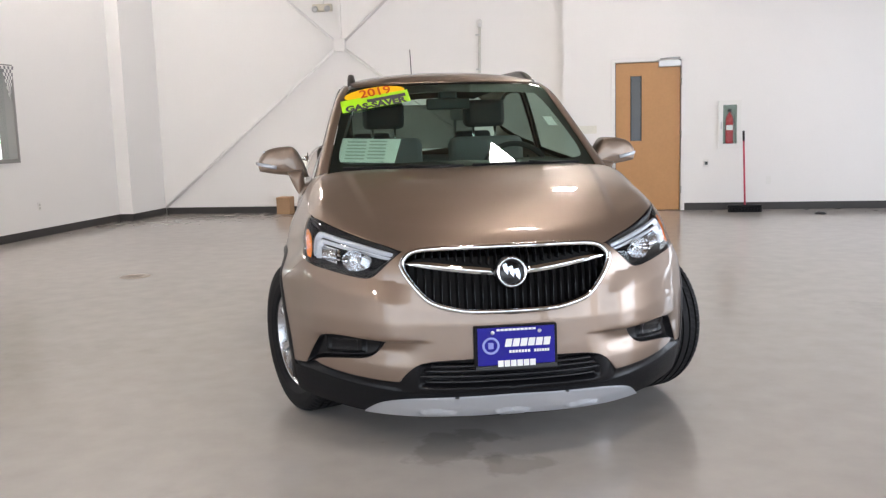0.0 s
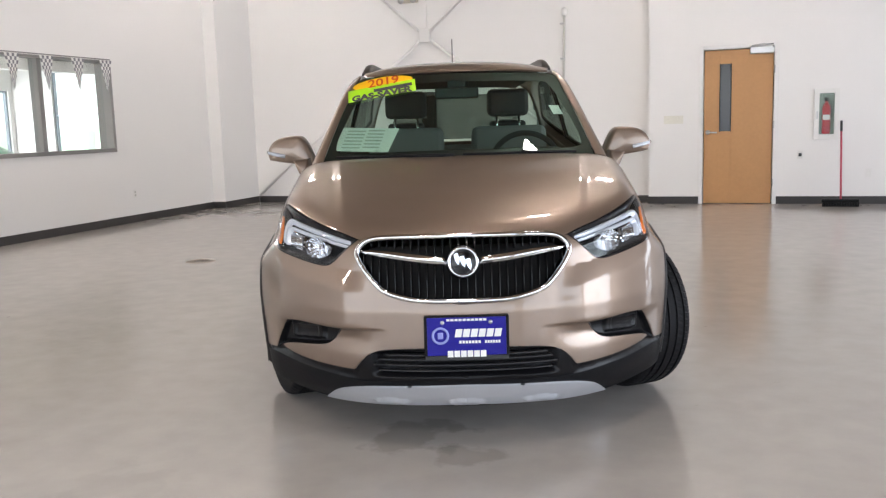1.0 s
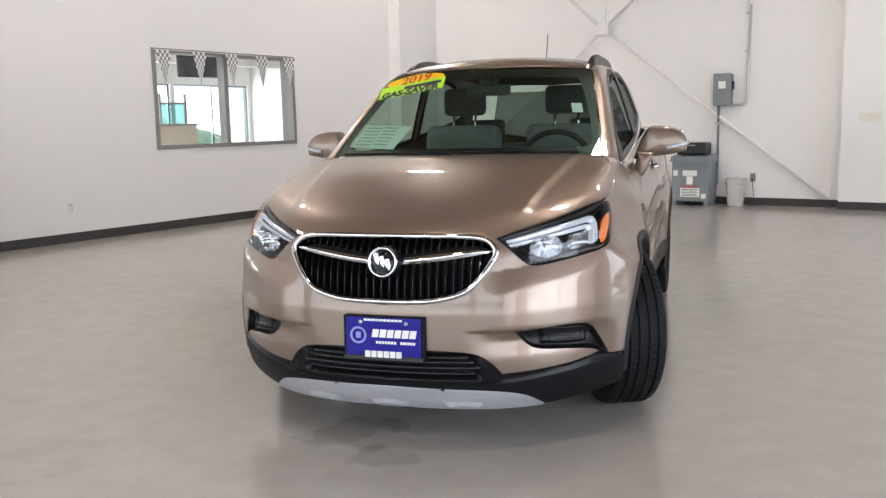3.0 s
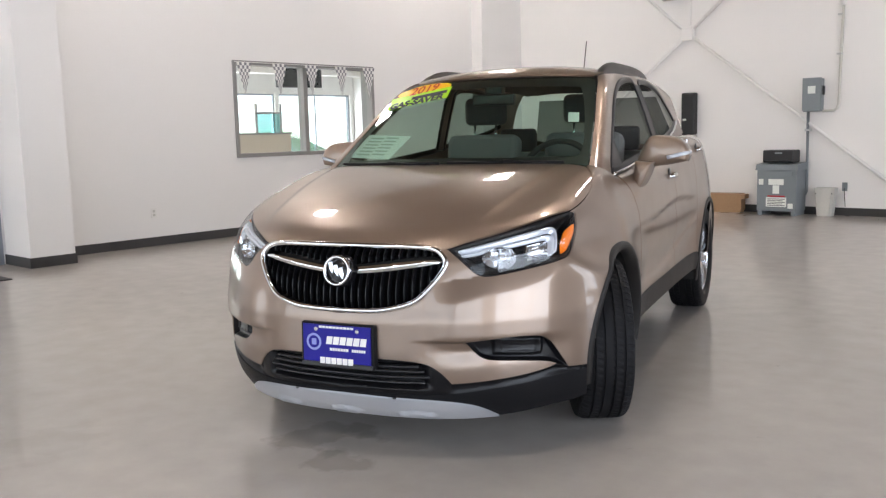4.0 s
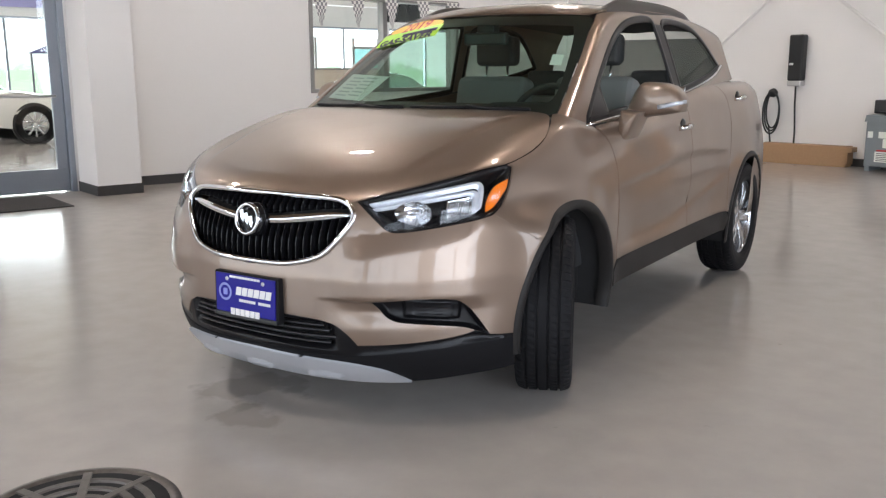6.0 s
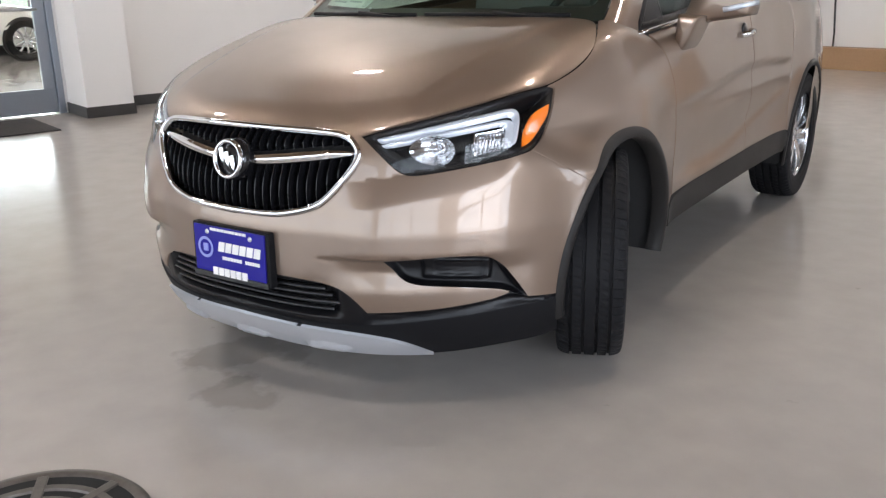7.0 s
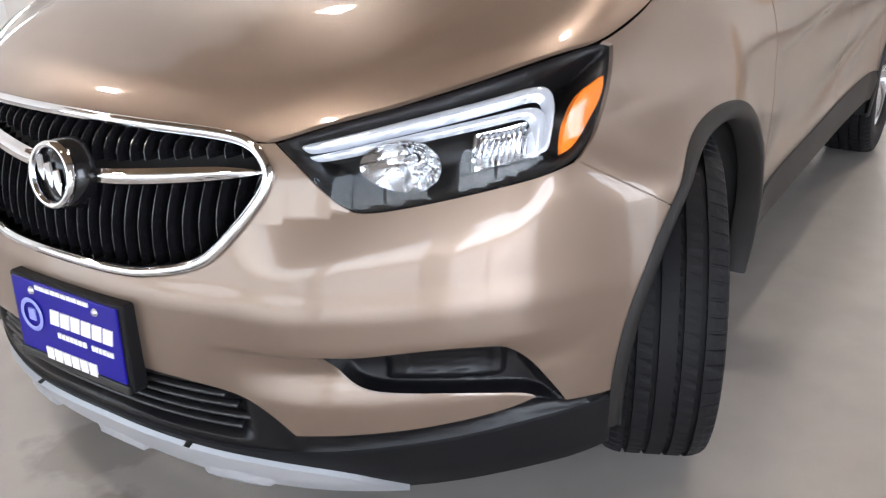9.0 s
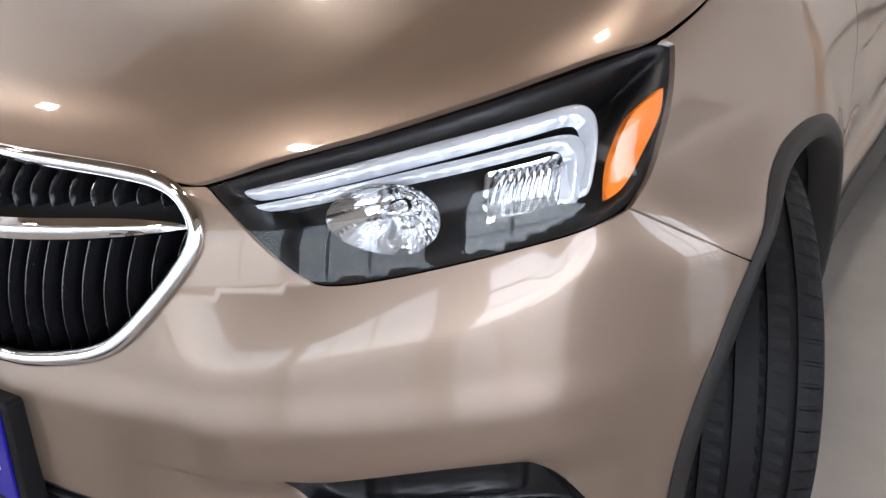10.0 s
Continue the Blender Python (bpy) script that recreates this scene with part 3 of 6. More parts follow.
ARMS = [(-0.62, BY - 0.05, 0.12), (-6.98, BY - 0.05, 0.12), (-7.0, BY - 0.05, 5.3), (-0.75, BY - 0.05, 5.3)]
brace = thing("cross_brace", "white painted crossed steel rod brace with a centre plate", "brace")
for a in ARMS:
    part("rod", tube([C0, a], 0.022, 10), WALL, brace)
part("centre_plate", box((C0.x - 0.09, BY - 0.09, C0.z - 0.10), (C0.x + 0.09, BY - 0.02, C0.z + 0.10), 0.012), WALL, brace)
part("stud", box((C0.x - 0.025, BY - 0.03, C0.z + 0.1), (C0.x + 0.025, BY, TOP)), WALL, brace)
em = thing("emergency_lamp", "cream emergency lamp with two heads high on the wall", "lamp", pose(-4.15, BY - 0.05, 3.17))
part("case", box((-0.15, -0.05, -0.05), (0.15, 0.05, 0.06), 0.012), material("cream_case", (0.62, 0.58, 0.48), 0.45), em)
for sx in (-0.1, 0.1):
    part("head", lathe([(0, -0.05), (0.04, -0.05), (0.05, -0.02), (0.03, 0.03), (0, 0.035)], 20, "y"), STEEL, em).location = (sx, -0.06, -0.02)
part("strap", box((-0.012, 0.0, 0.06), (0.012, 0.048, 0.6)), WALL, em)

# electrical things on the end wall
el = thing("disconnect_box", "grey metal electrical switch box with a white label", "electrical box", pose(-2.05, BY, 1.62))
part("case", box((-0.115, -0.14, -0.22), (0.115, 0.0, 0.22), 0.008), GREYBOX, el)
part("cover", box((-0.125, -0.152, -0.205), (0.125, -0.14, 0.23), 0.004), GREYBOX, el)
part("label_sheet", box((-0.05, -0.155, 0.02), (0.05, -0.1525, 0.12)), PAPER, el)
part("lever", box((0.125, -0.11, 0.0), (0.15, -0.07, 0.12), 0.006), BLACK, el)
pp = thing("conduit", "painted steel conduit running down the wall to the switch box", "pipe")
part("upper_pipe", tube([(-1.71, BY - 0.03, 2.80), (-1.735, BY - 0.03, 1.50), (-1.75, BY - 0.035, 1.44), (-1.79, BY - 0.045, 1.405), (-1.93, BY - 0.06, 1.405)], 0.019, 10), PALEGREY, pp)
part("end_cap", lathe([(0, 0.115), (0.022, 0.108), (0.038, 0.085), (0.042, 0.05), (0.040, 0.0), (0.022, -0.01)], 24, "z"), WHITE, pp, "white domed end cap").location = (-1.71, BY - 0.045, 2.78)
part("lower_pipe", tube([(-2.12, BY - 0.06, 1.40), (-2.12, BY - 0.05, 0.32), (-2.15, BY - 0.07, 0.24), (-2.2, BY - 0.10, 0.23)], 0.022, 10), GREYBOX, pp)
for pz in (2.66, 2.15):
    part("clamp", box((-1.775, BY - 0.055, pz - 0.012), (-1.705, BY, pz + 0.012), 0.004), STEEL, pp)
part("clamp", box((-2.155, BY - 0.085, 1.14), (-2.085, BY, 1.17), 0.004), STEEL, pp)

tr = thing("transformer", "grey floor-standing transformer with white and red labels", "transformer", pose(-2.40, 13.50, 0))
part("body", box((-0.27, -0.0, 0.06), (0.27, 0.36, 0.62), 0.008), GREYBOX, tr)
hd = bmesh.new()
for v in [(-0.29, -0.02, 0.62), (0.29, -0.02, 0.62), (0.29, 0.37, 0.62), (-0.29, 0.37, 0.62), (-0.28, -0.01, 0.70), (0.28, -0.01, 0.70), (0.28, 0.36, 0.72), (-0.28, 0.36, 0.72)]:
    hd.verts.new(v)
hd.verts.ensure_lookup_table()
for q in ((0, 3, 2, 1), (4, 5, 6, 7), (0, 1, 5, 4), (1, 2, 6, 5), (2, 3, 7, 6), (3, 0, 4, 7)):
    hd.faces.new([hd.verts[i] for i in q])
part("hood", hd, GREYBOX, tr)
part("vent", box((-0.22, -0.012, 0.54), (0.22, 0.0, 0.60), 0.004), GREYBOX, tr)
for sx in (-0.26, 0.20):
    part("foot", box((sx, 0.01, 0), (sx + 0.06, 0.35, 0.06), 0.004), GREYBOX, tr)
part("label_sheet", box((-0.11, -0.0025, 0.42), (0.10, -0.0005, 0.50)), PAPER, tr)
part("label_sheet", box((-0.05, -0.0025, 0.30), (0.04, -0.0005, 0.415)), PAPER, tr)
part("label_sheet", box((-0.14, -0.0025, 0.12), (0.14, -0.0005, 0.25)), PAPER, tr)
part("red_band", box((-0.12, -0.0025, 0.255), (0.12, -0.0005, 0.275)), RED, tr)
part("label_sheet", box((0.16, -0.0025, 0.10), (0.23, -0.0005, 0.17)), PAPER, tr)
part("label_sheet", box((-0.245, -0.0025, 0.42), (-0.18, -0.0005, 0.50)), PAPER, tr)
for k in range(5):
    part("print_line", box((-0.12, -0.0035, 0.135 + k * 0.022), (0.12 - 0.03 * (k % 2), -0.0026, 0.143 + k * 0.022)), INK, tr)
pr = thing("printer", "small black printer standing on the transformer", "printer", pose(-2.40, 13.55, 0.722))
part("case", box((-0.22, 0.0, 0.0), (0.20, 0.26, 0.17), 0.02, 3), BLACK, pr)
part("tray", box((-0.16, -0.05, 0.015), (0.14, 0.0, 0.03), 0.004), BLACK, pr)
part("panel", box((-0.05, -0.004, 0.12), (0.05, 0.0, 0.14)), GREYBOX, pr)
bn = thing("waste_bin", "pale grey tapered waste bin", "bin", pose(-1.82, 13.74, 0))
bm = bmesh.new()
bmesh.ops.create_cone(bm, cap_ends=False, segments=4, radius1=0.135, radius2=0.185, depth=0.38, matrix=pose(0, 0, 0.19, 0, 0, 45))
bmesh.ops.bevel(bm, geom=[e for e in bm.edges if abs(e.verts[0].co.z - e.verts[1].co.z) > 0.1], offset=0.03, segments=3, affect="EDGES")
bmesh.ops.solidify(bm, geom=bm.faces[:], thickness=0.006)
bmesh.ops.scale(bm, vec=(1, 0.8, 1), verts=bm.verts)
part("bucket", bm, PALEGREY, bn)
part("base", box((-0.09, -0.07, 0.0), (0.09, 0.07, 0.01)), PALEGREY, bn)
part("liner", box((-0.11, -0.09, 0.30), (0.11, 0.09, 0.31)), BLACK, bn)
ct = thing("carton", "long brown cardboard box with a torn end", "box", pose(-3.57, 13.62, 0, 0, 0, 6))
part("box_body", box((-0.58, -0.0, 0), (0.58, 0.22, 0.27), 0.006), CARTON, ct)
part("flap", box((0.58, -0.03, 0.20), (0.66, 0.16, 0.262), 0.004), CARTON, ct)
part("flap", box((0.58, 0.0, 0.03), (0.60, 0.2, 0.20), 0.004), CARTON, ct)
part("tape", box((-0.582, 0.09, 0.268), (0.582, 0.14, 0.272)), material("packing_tape", (0.34, 0.22, 0.13), 0.25), ct)
bx = thing("small_carton", "small brown cardboard box by the wall", "box", pose(-4.87, 13.62, 0))
part("box_body", box((-0.11, 0, 0), (0.11, 0.22, 0.27), 0.006), CARTON, bx)
part("flap", box((-0.11, -0.006, 0.235), (0.11, 0.0, 0.268), 0.002), CARTON, bx)
ob = thing("outlet", "grey wall socket with a hanging cord", "outlet")
part("cover_plate", box((-1.665, BY - 0.008, 0.33), (-1.595, BY, 0.445), 0.003), GREYBOX, ob)
part("cord", tube([(-1.63, BY - 0.02, 0.37), (-1.62, BY - 0.03, 0.25), (-1.61, BY - 0.025, 0.12)], 0.005, 6), BLACK, ob)
ch = thing("wall_charger", "black wall-mounted vehicle charger with a hanging cable", "charger", pose(-3.86, BY, 1.39))
part("case", box((-0.105, -0.13, -0.27), (0.105, 0.0, 0.35), 0.03, 4), BLACK, ch)
part("base_cap", box((-0.10, -0.125, -0.345), (0.10, 0.0, -0.27), 0.012), STEEL, ch)
part("badge", box((-0.075, -0.134, -0.06), (-0.02, -0.1305, -0.03)), PAPER, ch)
part("cable", tube([(0, -0.06, -0.34), (0.005, -0.06, -0.6), (0.03, -0.06, -0.95), (0.03, -0.06, -1.2)], 0.013, 8), BLACK, ch)
hr = thing("cable_holster", "black cable holster with a coiled charging cable", "cable", pose(-4.19, BY, 0.95))
part("holster", lathe([(0, -0.10), (0.055, -0.10), (0.065, -0.06), (0.04, 0.0), (0, 0.0)], 20, "y"), BLACK, hr)
for k in range(3):
    q = [(0.13 * math.sin(t) * (0.75 + 0.12 * k), -0.05 - 0.02 * k, -0.24 - 0.02 * k + (0.25 + 0.02 * k) * math.cos(t)) for t in np.linspace(0, 2 * math.pi, 28, endpoint=False)]
    part("cable_loop", tube(q, 0.012, 8, True, up=(0, 1, 0)), BLACK, hr)
part("cable_tail", tube([(-0.05, -0.05, -0.45), (-0.02, -0.05, -0.60), (0.0, -0.05, -0.75)], 0.012, 8), BLACK, hr)

# drains in the floor
dr = thing("floor_drain", "small round metal drain set in the concrete", "drain", pose(-4.145, 7.80, 0))
BRASS = material("dull_worn_drain_metal", (0.24, 0.20, 0.165), 0.5, 0.3, 0.12, 60, 0.1)
part("rim", lathe([(0.075, 0.0), (0.08, 0.003), (0.14, 0.003), (0.145, 0.0)], 32, "z"), BRASS, dr)
for k in range(5):
    a = -0.06 + k * 0.03
    l = math.sqrt(0.08**2 - a * a)
    part("bar", box((a - 0.008, -l, 0.0), (a + 0.008, l, 0.0025)), BRASS, dr)
gr = thing("drain_grate", "round worn cast-iron grate flush with the floor", "grate", pose(0.164, 2.883, 0, 0, 0, 20))
part("rim", lathe([(0.262, 0.0), (0.265, 0.007), (0.287, 0.009), (0.296, 0.0)], 64, "z"), IRON, gr)
part("pit", lathe([(0, 0.0012), (0.264, 0.0012)], 48, "z"), PIT, gr)


def arc_bar(r0, r1, q0, q1, n=10):
    verts = []
    for i in range(n + 1):
        q = q0 + (q1 - q0) * i / n
        for r, z in ((r0, 0.001), (r0 + 0.003, 0.007), (r1 - 0.003, 0.007), (r1, 0.001)):
            verts.append((r * math.cos(q), r * math.sin(q), z))
    faces = [(i * 4 + k, i * 4 + k + 1, i * 4 + k + 5, i * 4 + k + 4) for i in range(n) for k in range(3)]
    faces += [(0, 3, 2, 1), (n * 4, n * 4 + 1, n * 4 + 2, n * 4 + 3)]
    return mesh_of(verts, faces)


for k in range(8):
    a = 2 * math.pi * k / 8
    part("spoke", box((0.03, -0.014, 0.001), (0.264, 0.014, 0.0075), 0.002), IRON, gr).rotation_euler = (0, 0, a)
for r in (0.03, 0.085, 0.14, 0.195):
    part("ring", arc_bar(r, r + 0.026, 0, 2 * math.pi, 48), IRON, gr)

# ---- outside and next hall ----
def leafy_backdrop():
    """Bright daylight beyond the glass: pale sky and ground with a band of greenery."""
    m = bpy.data.materials.new("bright_outdoors")
    m.use_nodes = True
    nt, n = m.node_tree, m.node_tree.nodes
    n.remove(n["Principled BSDF"])
    em, co, no, sep, rng, mul, mix = (n.new("ShaderNode" + k) for k in ("Emission", "TexCoord", "TexNoise", "SeparateXYZ", "MapRange", "Math", "Mix"))
    mix.data_type, mul.operation = "RGBA", "MULTIPLY"
    no.inputs["Scale"].default_value, no.inputs["Detail"].default_value = 0.5, 8
    rng.inputs[1].default_value, rng.inputs[2].default_value, rng.inputs[3].default_value, rng.inputs[4].default_value = 1.2, 3.4, 1.0, 0.0
    nt.links.new(co.outputs["Object"], no.inputs["Vector"])
    nt.links.new(co.outputs["Object"], sep.inputs[0])
    nt.links.new(sep.outputs[2], rng.inputs[0])
    nt.links.new(rng.outputs[0], mul.inputs[0])
    nt.links.new(no.outputs[0], mul.inputs[1])
    sharp = n.new("ShaderNodeMapRange")
    sharp.inputs[1].default_value, sharp.inputs[2].default_value = 0.42, 0.52
    nt.links.new(mul.outputs[0], sharp.inputs[0])
    nt.links.new(sharp.outputs[0], mix.inputs[0])
    mix.inputs[6].default_value, mix.inputs[7].default_value = (1.0, 1.0, 1.0, 1), (0.55, 0.72, 0.52, 1)
    nt.links.new(mix.outputs[2], em.inputs[0])
    em.inputs[1].default_value = 2.2
    nt.links.new(em.outputs[0], n["Material Output"].inputs[0])
    return m


OUT = leafy_backdrop()
tagged(part("backdrop", box((-30.2, -12, -1), (-30, 40, 12)), OUT), "bright daylight with greenery outside the windows", "backdrop", kind="structure")
tagged(part("backdrop", box((-30, 32, -1), (6, 32.2, 12)), OUT), "bright daylight with greenery outside the windows", "backdrop", kind="structure")
tagged(part("ground", box((-900, -900, -0.6), (900, 900, -0.31)), material("pale_asphalt", (0.22, 0.21, 0.20), 0.9, 0, 0.1)), "pale asphalt ground outside the building", "ground", kind="structure")
for a, b in ((-16.5, -13.5), (-12.8, -9.8)):
    glazed("window_5", "y", 19.9, (a, b), 0.6, 2.9, 2, 1, "tall bright window with grey bars")
screen_tv = thing("television", "black flat television hanging from the ceiling", "television", pose(-13.2, 14.02, 2.55, 0, 0, 78))
part("case", box((-0.55, -0.03, -0.24), (0.55, 0.03, 0.24), 0.01), BLACK, screen_tv)
part("display", box((-0.52, -0.034, -0.21), (0.52, -0.031, 0.21)), GLOSSBLACK, screen_tv)
part("mount", tube([(0, 0, 0.24), (0, 0, TOP - 2.52)], 0.03, 10), BLACK, screen_tv)
low = thing("counter_partition", "beige office counter with a glazed screen on top", "partition", pose(-12.0, 11.5, 0, 0, 0, 90))
part("partition_panel", box((-1.1, -0.25, 0.0), (1.08, 0.03, 1.30), 0.006), material("beige_laminate", (0.55, 0.49, 0.40), 0.6), low)
part("cap_rail", box((-1.12, -0.27, 1.30), (1.10, 0.045, 1.335), 0.006), WARMALU, low)
for px in (-0.4, 0.45, 1.04):
    part("post", box((px - 0.02, -0.02, 1.335), (px + 0.02, 0.02, 1.90), 0.004), WARMALU, low)
part("upper_rail", box((0.43, -0.02, 1.70), (1.06, 0.02, 1.74), 0.004), WARMALU, low)
pane = part("pane", box((0.47, -0.004, 1.335), (1.02, 0.004, 1.70)), glass("teal_screen_glass", (0.55, 0.78, 0.78), 0.5), low, "teal-tinted glass screen")
pane.visible_shadow = False
tagged(part("trim", box((-17.8, 2.5, 2.62), (-17.74, 13.0, 2.90), 0.01), material("violet_fascia", (0.36, 0.34, 0.62), 0.5, 0, 0.04)), "pale violet fascia strip over the far windows", "trim", kind="structure")
NAVY = material("navy_canvas", (0.035, 0.035, 0.14), 0.8, 0, 0.08, 60, 0.1)
tent = thing("canopy_tent", "navy canvas canopy tent standing outside the windows", "tent", pose(-25.2, 11.5, -0.31))
bm = bmesh.new()
bmesh.ops.create_cone(bm, cap_ends=False, segments=4, radius1=2.3, radius2=0.15, depth=0.75, matrix=pose(0, 0, 2.55, 0, 0, 45))
bmesh.ops.solidify(bm, geom=bm.faces[:], thickness=0.01)
part("canopy", bm, NAVY, tent)
for dx, dy in ((-1.55, -1.55), (1.55, -1.55), (-1.55, 1.55), (1.55, 1.55)):
    part("leg", box((dx - 0.03, dy - 0.03, 0), (dx + 0.03, dy + 0.03, 2.2)), STEEL, tent)
part("side_wall", box((1.50, -1.5, 0.0), (1.52, 1.5, 2.2)), NAVY, tent)
ex = thing("exit_sign", "red and white lit exit sign", "sign", pose(-14.85, 11.9, 3.0))
part("case", box((0.0, -0.17, -0.10), (0.05, 0.17, 0.10), 0.01), WHITE, ex)
lettering("lettering", "EXIT", 0.15, RED, ex, pose(0.052, 0, 0, 90, 0, 90), 0.001, 0.26)
part("stem", box((-0.05, -0.02, -0.02), (0.0, 0.02, 0.02)), WHITE, ex)


# ---- panels laid on the body's shape ----


def pole(o):
    """Panels seen from a point inside: azimuth from straight ahead to the left side, and elevation."""
    o = np.array(o, float)

    def flat(p):
        d = np.asarray(p, float) - o
        return np.stack([np.arctan2(d[..., 0], -d[..., 1]), np.arctan2(d[..., 2], np.hypot(d[..., 0], d[..., 1]))], -1)

    def ray(q):
        a, e = q[..., 0], q[..., 1]
        return np.broadcast_to(o, (*a.shape, 3)), np.stack([np.sin(a) * np.cos(e), -np.cos(a) * np.cos(e), np.sin(e)], -1)

    return flat, ray


def plan(z):
    """Panels seen from above."""
    def flat(p):
        return np.asarray(p, float)[..., :2].copy()

    def ray(q):
        return np.concatenate([q, np.full((*q.shape[:-1], 1), z)], -1), np.broadcast_to(np.array([0.0, 0, 1]), (*q.shape[:-1], 3))

    return flat, ray


def axis(z):
    """Panels of the flank, seen from the long axis at height z."""
    def flat(p):
        p = np.asarray(p, float)
        return np.stack([p[..., 1], 0.85 * np.arctan2(p[..., 2] - z, p[..., 0])], -1)

    def ray(q):
        e = q[..., 1] / 0.85
        o = np.stack([0 * e, q[..., 0], z + 0 * e], -1)
        return o, np.stack([np.cos(e), 0 * e, np.sin(e)], -1)

    return flat, ray


def leave(f, o, w, lo=0.05, hi=2.2):
    a, b = np.full(o.shape[:-1], lo), np.full(o.shape[:-1], hi)
    for _ in range(25):
        m = (a + b) / 2
        ins = f(o + m[..., None] * w) < 0
        a, b = np.where(ins, m, a), np.where(ins, b, m)
    return o + b[..., None] * w


def slope(f, p):
    g = np.stack([f(p + d) - f(p - d) for d in np.eye(3) * 2e-4], -1)
    return g / np.linalg.norm(g, axis=-1, keepdims=True)


def F(pts, f=body):
    """Points (x, z) as seen from ahead, on the skin."""
    q = np.array(pts, float)
    o = np.stack([q[:, 0], np.full(len(q), -0.6), q[:, 1]], -1)
    return hit(f, o, np.array([0.0, 1, 0]), 0.0, 3.6, 240)


def S(pts, f=body):
    """Points (y, z) as seen from the left flank."""
    q = np.array(pts, float)
    o = np.stack([np.full(len(q), 1.6), q[:, 0], q[:, 1]], -1)
    return hit(f, o, np.array([-1.0, 0, 0]), 0.0, 1.6, 160)


def T(pts, f=body):
    """Points (x, y) as seen from above."""
    q = np.array(pts, float)
    o = np.stack([q[:, 0], q[:, 1], np.full(len(q), 2.0)], -1)
    return hit(f, o, np.array([0.0, 0, -1]), 0.0, 1.6, 160)


def E(pts, f=body, z=0.6):
    """Points (y, elevation) as seen from the long axis."""
    q = np.array(pts, float)
    o = np.stack([0 * q[:, 0], q[:, 0], np.full(len(q), z)], -1)
    return leave(f, o, np.stack([np.cos(q[:, 1]), 0 * q[:, 0], np.sin(q[:, 1])], -1))


def eased(pts, sharp=42, rounds=3):
    """A closed outline with its soft corners rounded."""
    p = [np.array(q, float) for q in pts]
    n = len(p)
    fix = []
    for i in range(n):
        a, b = p[i] - p[i - 1], p[(i + 1) % n] - p[i]
        turn = abs(math.degrees(math.atan2(a[0] * b[1] - a[1] * b[0], a @ b)))
        fix.append(turn > sharp)
    row = list(zip(p, fix))
    for _ in range(rounds):
        out = []
        for i in range(len(row)):
            (a, fa), (b, fb) = row[i], row[(i + 1) % len(row)]
            if fa:
                out.append((a, True))
            else:
                out.append((0.75 * a + 0.25 * b, False))
            if not fb:
                out.append((0.25 * a + 0.75 * b, False))
        row = out
    return np.array([q for q, _ in row])


def spaced(loop, cell):
    """The same closed outline in steps of about cell."""
    out = []
    for a, b in zip(loop, np.roll(loop, -1, 0)):
        n = max(1, int(round(np.linalg.norm(b - a) / cell)))
        out += [a + (b - a) * k / n for k in range(n)]
    out = np.array(out)
    keep = np.linalg.norm(out - np.roll(out, 1, 0), axis=1) > cell * 0.25
    return out[keep]


def within(q, loop):
    x, y = q[:, 0][:, None], q[:, 1][:, None]
    a, b = loop, np.roll(loop, -1, 0)
    cross = (a[None, :, 1] > y) != (b[None, :, 1] > y)
    at = (b[None, :, 0] - a[None, :, 0]) * (y - a[None, :, 1]) / (b[None, :, 1] - a[None, :, 1] + 1e-15) + a[None, :, 0]
    return (cross & (x < at)).sum(1) % 2 == 1


def near(q, loop):
    return np.concatenate([np.sqrt(((c[:, None] - loop[None]) ** 2).sum(-1)).min(1) for c in np.array_split(q, max(1, len(q) // 2000))]) if len(q) else np.zeros(0)


